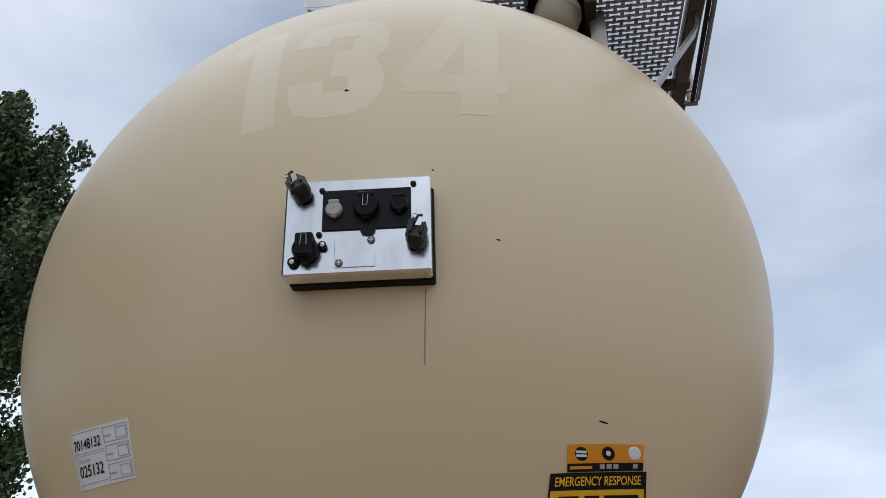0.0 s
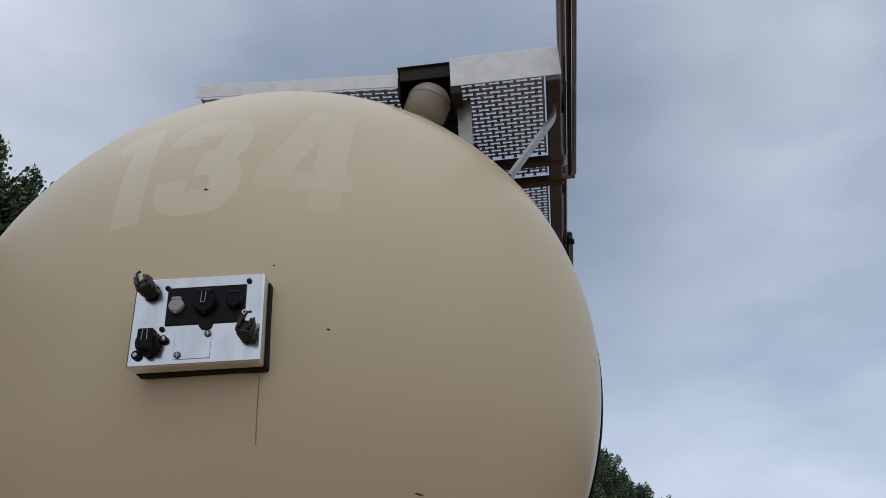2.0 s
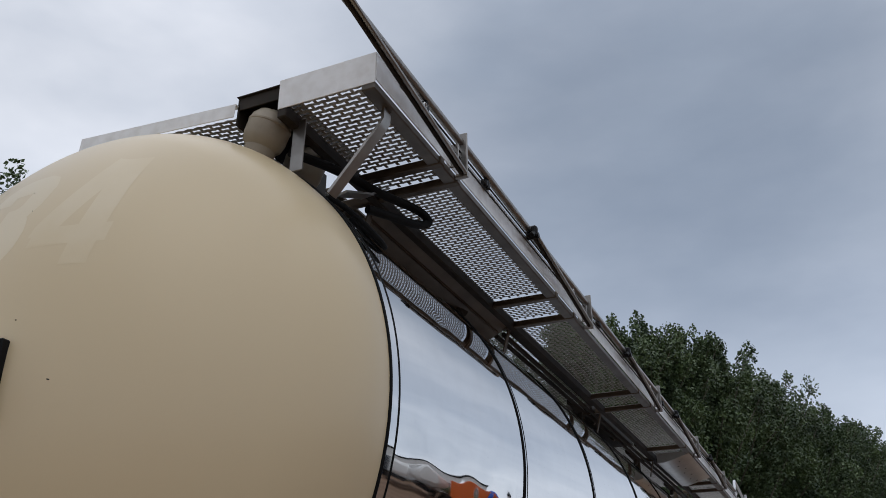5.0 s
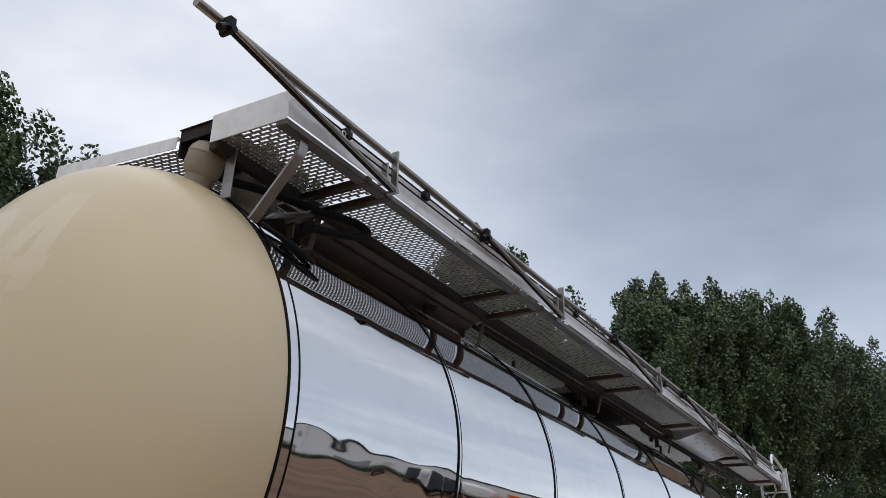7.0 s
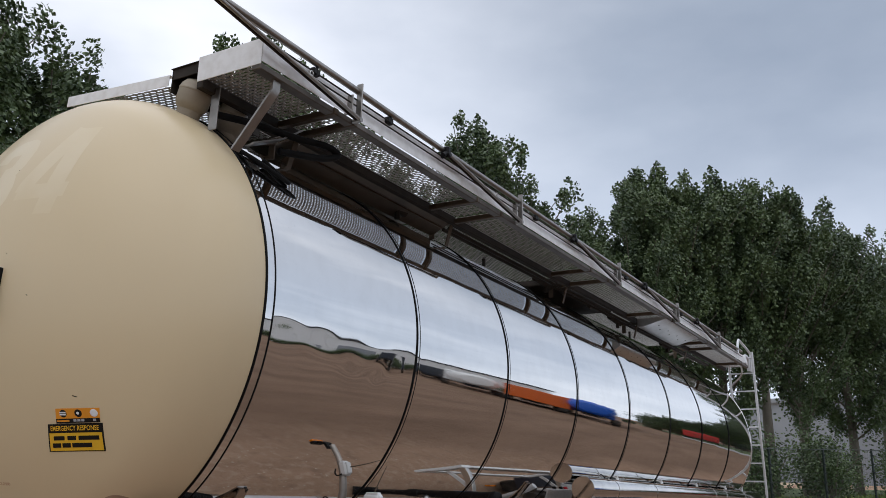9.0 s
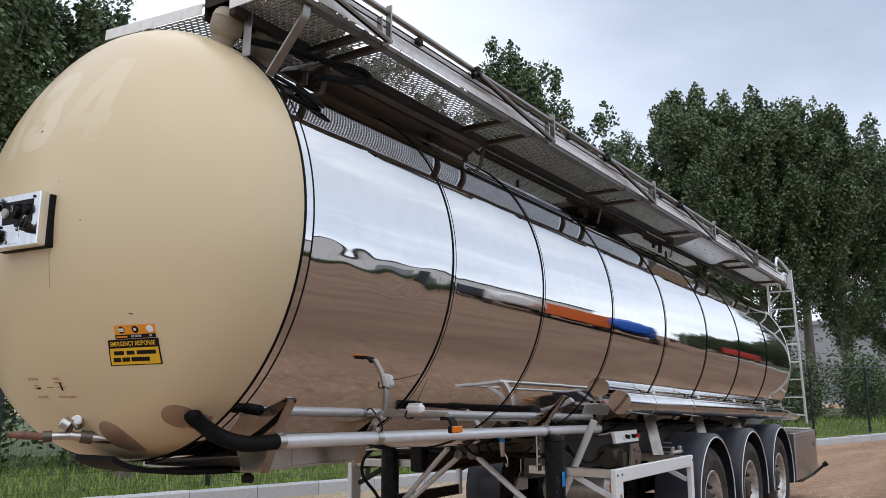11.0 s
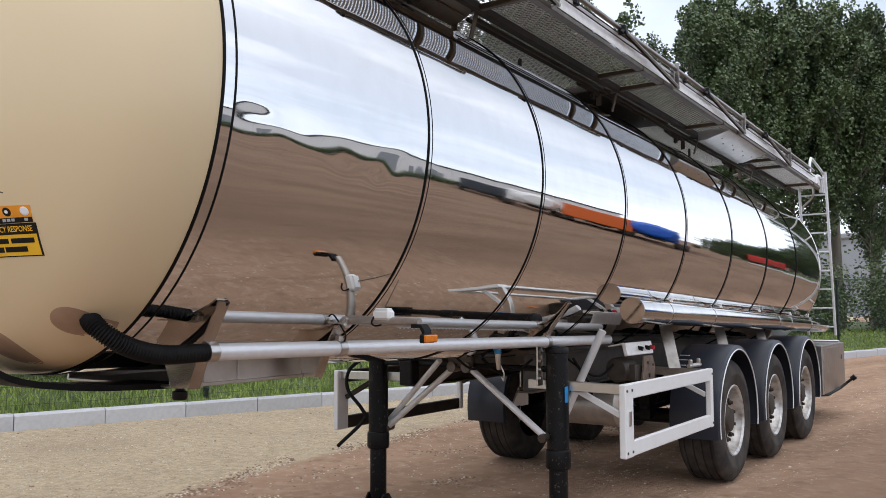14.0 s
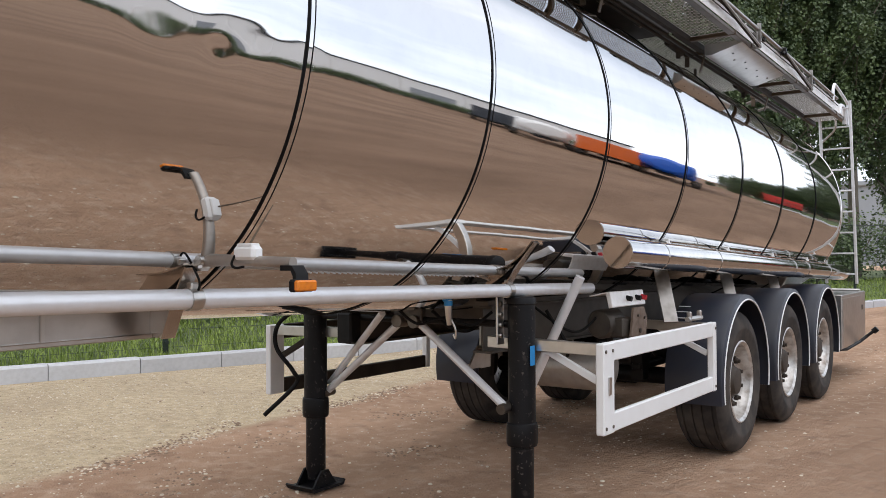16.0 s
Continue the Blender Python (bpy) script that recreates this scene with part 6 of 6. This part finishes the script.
for i in range(36):
    a = -6 + 1.75 * i
    p = along(a, rg.uniform(4.6, 6.6), 0.16)
    t = new("shrub")
    for nm, me in zip(("branchwork", "foliage"), sh[i % 2]):
        o = new(nm, me)
        o.parent = t
    sc = rg.uniform(0.8, 1.25)
    t.matrix_basis = Matrix.Translation(p) @ Matrix.Rotation(rg.uniform(0, 6.28), 4, "Z") @ Matrix.Diagonal((sc * 1.2, sc * 1.2, sc, 1))
    tagged(t, "dark green leafy shrub growing behind the wire fence", "shrub", "shrubs behind the fence")

# far building
SHED = mat("shed_cladding", (0.30, 0.32, 0.35), 0.6, grain=0.2, scale=0.6)
hall = empty("industrial_hall", "grey metal-clad industrial hall far behind the trees", "building", at=(-20, 95, 0))


def hpart(name, shape, material, label=""):
    o = part(name, shape, material, hall, label)
    o.matrix_parent_inverse = Matrix.Translation((20, -95, 0))
    return o


for i in range(14):
    hpart("wall_panel", Shape().box((-40 + 4.0 * i + 2, 88, 4.2), (3.97, 0.3, 8.4), 0.05), SHED)
hpart("roof", Shape().box((-12, 100, 8.5), (57, 25, 0.5), 0.1), SHED)
hpart("side_wall", Shape().box((-40, 100, 4.2), (0.3, 24, 8.4), 0.02), SHED)
hpart("side_wall", Shape().box((16, 100, 4.2), (0.3, 24, 8.4), 0.02), SHED)

# ---- lorries across the yard, seen mirrored in the polished tank ----


def lorry(name, x, y, turn, high, paint, cargo, length, label, kind):
    t = empty(name, label, kind, at=(x, y, gz(x, y)))
    t.rotation_euler.z = radians(turn)
    t.scale = (1.0, 1.0, high)
    cab = Shape().box((0, -length / 2 + 1.1, 1.95), (2.4, 2.1, 2.5), 0.18)
    part("cab", cab, paint, t)
    part("windscreen", Shape().box((0, -length / 2 + 0.045, 2.35), (2.1, 0.04, 0.95), 0.01), BLACK, t)
    part("side_window", Shape().box((1.21, -length / 2 + 0.9, 2.35), (0.03, 0.9, 0.7), 0.01), BLACK, t)
    part("side_window", Shape().box((-1.21, -length / 2 + 0.9, 2.35), (0.03, 0.9, 0.7), 0.01), BLACK, t)
    part("chassis", Shape().box((0, 0.4, 0.85), (0.9, length - 1.0, 0.25), 0.02), BLACK, t)
    if cargo == "tank":
        s = Shape().lathe([(0.01, -0.25), (0.7, -0.18), (1.0, 0.1), (1.05, 0.4), (1.05, length - 3.4), (1.0, length - 3.1), (0.7, length - 2.85), (0.01, length - 2.8)], 40, Matrix.Translation((0, -length / 2 + 2.6, 2.15)) @ Matrix.Rotation(radians(-90), 4, "X"))
        part("tank", s, paint, t)
    else:
        part("body", Shape().box((0, 1.1, 2.35), (2.5, length - 2.5, 2.5), 0.05), paint, t)
    for y0 in (-length / 2 + 1.2, length / 2 - 2.6, length / 2 - 1.3):
        for sx in (-1, 1):
            w = part("tyre", Shape().lathe([(0.28, -0.14), (0.48, -0.15), (0.51, -0.1), (0.51, 0.1), (0.48, 0.15), (0.28, 0.14)], 28, Matrix.Translation((sx * 1.08, y0, 0.5)) @ Matrix.Rotation(radians(90), 4, "Y")), TYRE, t)
            part("rim", Shape().lathe([(0.01, 0.0), (0.15, 0.02), (0.28, 0.1)], 20, Matrix.Translation((sx * 1.1, y0, 0.5)) @ Matrix.Rotation(radians(90 * sx), 4, "Y")), RIM, w)
    return t


V_ORANGE = mat("orange_paint", (0.62, 0.12, 0.015), 0.3)
V_BLUE = mat("blue_paint", (0.015, 0.10, 0.50), 0.3)
V_DARK = mat("dark_blue_grey_paint", (0.035, 0.042, 0.055), 0.35, grain=0.2, scale=3)
V_RED = mat("red_paint", (0.5, 0.03, 0.02), 0.35)
for nm, az, dist, high, paint, cargo, ln, lab in (
        ("orange_lorry", 26.0, 30, 0.80, V_ORANGE, "body", 7.5, "orange box lorry parked across the yard"),
        ("blue_lorry", 21.3, 30, 0.98, V_BLUE, "tank", 9.0, "blue tank lorry parked across the yard"),
        ("white_tank_lorry", 31.2, 31, 0.98, WHITE, "tank", 9.0, "white tank lorry parked across the yard"),
        ("dark_box_lorry", 35.0, 38, 0.80, V_DARK, "body", 9.0, "dark blue-grey box lorry parked across the yard"),
        ("red_lorry", 13.2, 62, 0.75, V_RED, "body", 9.0, "red box lorry parked far across the yard")):
    a = radians(az)
    lorry(nm, 1.1 + dist * math.sin(a), 4.5 + dist * math.cos(a), 180 - az, high, paint, cargo, ln, lab, "lorry")

# long pale warehouse and hedge across the yard, seen mirrored in the polished tank
CLAD = mat("pale_cladding", (0.84, 0.84, 0.84), 0.6, grain=0.2, scale=0.4, dark=(0.72, 0.72, 0.71), stain=0.2, sscale=0.15)
ware = empty("warehouse", "long pale metal-clad warehouse across the yard", "building")
WM = Matrix.Translation((48, 28, gz(46, 26))) @ Matrix.Rotation(radians(32), 4, "Z")


def wpart(name, shape, material, label=""):
    return part(name, shape.at(WM), material, ware, label)


for i in range(16):
    wpart("wall_panel", Shape().box((0, -40 + 5.0 * i + 2.5, 3.0), (0.25, 4.96, 6.2), 0.04), CLAD)
for i in range(0, 16, 3):
    wpart("loading_door", Shape().box((-0.14, -40 + 5.0 * i + 2.5, 1.9), (0.06, 3.4, 3.8), 0.02), SHED, "grey loading door")
wpart("roof_edge", Shape().box((0, 0, 6.3), (0.5, 80.6, 0.45), 0.05), BLACK, "dark roof edge")
wpart("roof", Shape().box((9, 0, 6.2), (18, 80, 0.2), 0.05), SHED)
wpart("end_wall", Shape().box((9, 39.9, 3.0), (17.8, 0.25, 6.2), 0.04), CLAD)
wpart("end_wall", Shape().box((9, -39.9, 3.0), (17.8, 0.25, 6.2), 0.04), CLAD)
rg = random.Random(17)
for i in range(60):
    p = WM @ Vector((-7.5 + rg.uniform(-0.8, 0.8), -38 + 1.25 * i, 0))
    t = new("hedge_shrub")
    for nm, me in zip(("branchwork", "foliage"), sh[i % 2]):
        o = new(nm, me)
        o.parent = t
    sc = rg.uniform(0.6, 0.9)
    t.matrix_basis = Matrix.Translation((p.x, p.y, gz(p.x, p.y))) @ Matrix.Rotation(rg.uniform(0, 6.28), 4, "Z") @ Matrix.Diagonal((sc * 1.9, sc * 1.9, sc, 1))
    tagged(t, "dark green shrub of the hedge across the yard", "shrub", "hedge across the yard")

# loose stones on the gravel, dark clods along the edge of the dirt


def pebbles(s, x, y, r, rg):
    o = len(s.v)
    c = Vector((x, y, gz(x, y) + 0.012 * noise.noise(Vector((x * 0.8, y * 0.25, 0))) - 0.009))
    e = rg.uniform(0.65, 1.0)
    t = rg.uniform(0, 6.28)
    for h, k in ((0.0, 1.0), (0.5, 0.92), (0.8, 0.5)):
        for i in range(6):
            a = 6.283 * i / 6 + 0.4 * h
            u, w = r * k * math.cos(a) * rg.uniform(0.85, 1.15), r * k * e * math.sin(a) * rg.uniform(0.85, 1.15)
            s.v.append((c.x + u * math.cos(t) - w * math.sin(t), c.y + u * math.sin(t) + w * math.cos(t), c.z + r * h * 0.9))
    for j in range(2):
        for i in range(6):
            s.f.append([o + j * 6 + i, o + j * 6 + (i + 1) % 6, o + j * 6 + 6 + (i + 1) % 6, o + j * 6 + 6 + i])
    s.f.append([o + 12 + i for i in range(6)])


def edge_x(y):
    """Where the gravel gives way to dirt."""
    return -2.38 - 0.08 * (y - 4) + 0.10 * math.sin(y * 0.9) + 0.08 * math.sin(y * 2.3)


rg = random.Random(21)
pale, dark_s = Shape(), Shape()
for i in range(19000):
    y = rg.uniform(-1.0, 15.0)
    x = rg.uniform(kerb_x(y) + 0.04, edge_x(y) + 0.2) if i % 3 else rg.uniform(-2.4, 1.7)
    pebbles(pale if rg.random() < 0.8 else dark_s, x, y, rg.uniform(0.0035, 0.010) * (1.8 if rg.random() < 0.05 else 1), rg)
for i in range(7600):
    y = rg.uniform(-1.0, 15.0)
    x = edge_x(y) + (rg.gauss(0, 0.07) if i % 4 > 1 else (0.85, 1.75)[i % 4] + 0.25 * math.sin(y * 1.1 + i % 4) + rg.gauss(0, 0.09))
    if noise.noise(Vector((y * 1.3, x * 0.4, 5.0))) < -0.12:
        continue
    pebbles(dark_s if rg.random() < 0.7 else pale, x, y, rg.uniform(0.005, 0.016), rg)
STONE = mat("gravel_stone", (0.70, 0.63, 0.51), 0.9, grain=0.8, scale=6, dark=(0.29, 0.23, 0.168), spec=0.2)
CLOD = mat("dirt_clod", (0.30, 0.215, 0.155), 0.95, grain=0.8, scale=7, dark=(0.16, 0.11, 0.08), spec=0.15)
tagged(raw("gravel", pale, STONE), "loose pale gravel stones on the yard", "gravel", kind="stuff")
tagged(raw("clods", dark_s, CLOD), "dark dirt clods along the edge of the gravel", "dirt", kind="stuff")
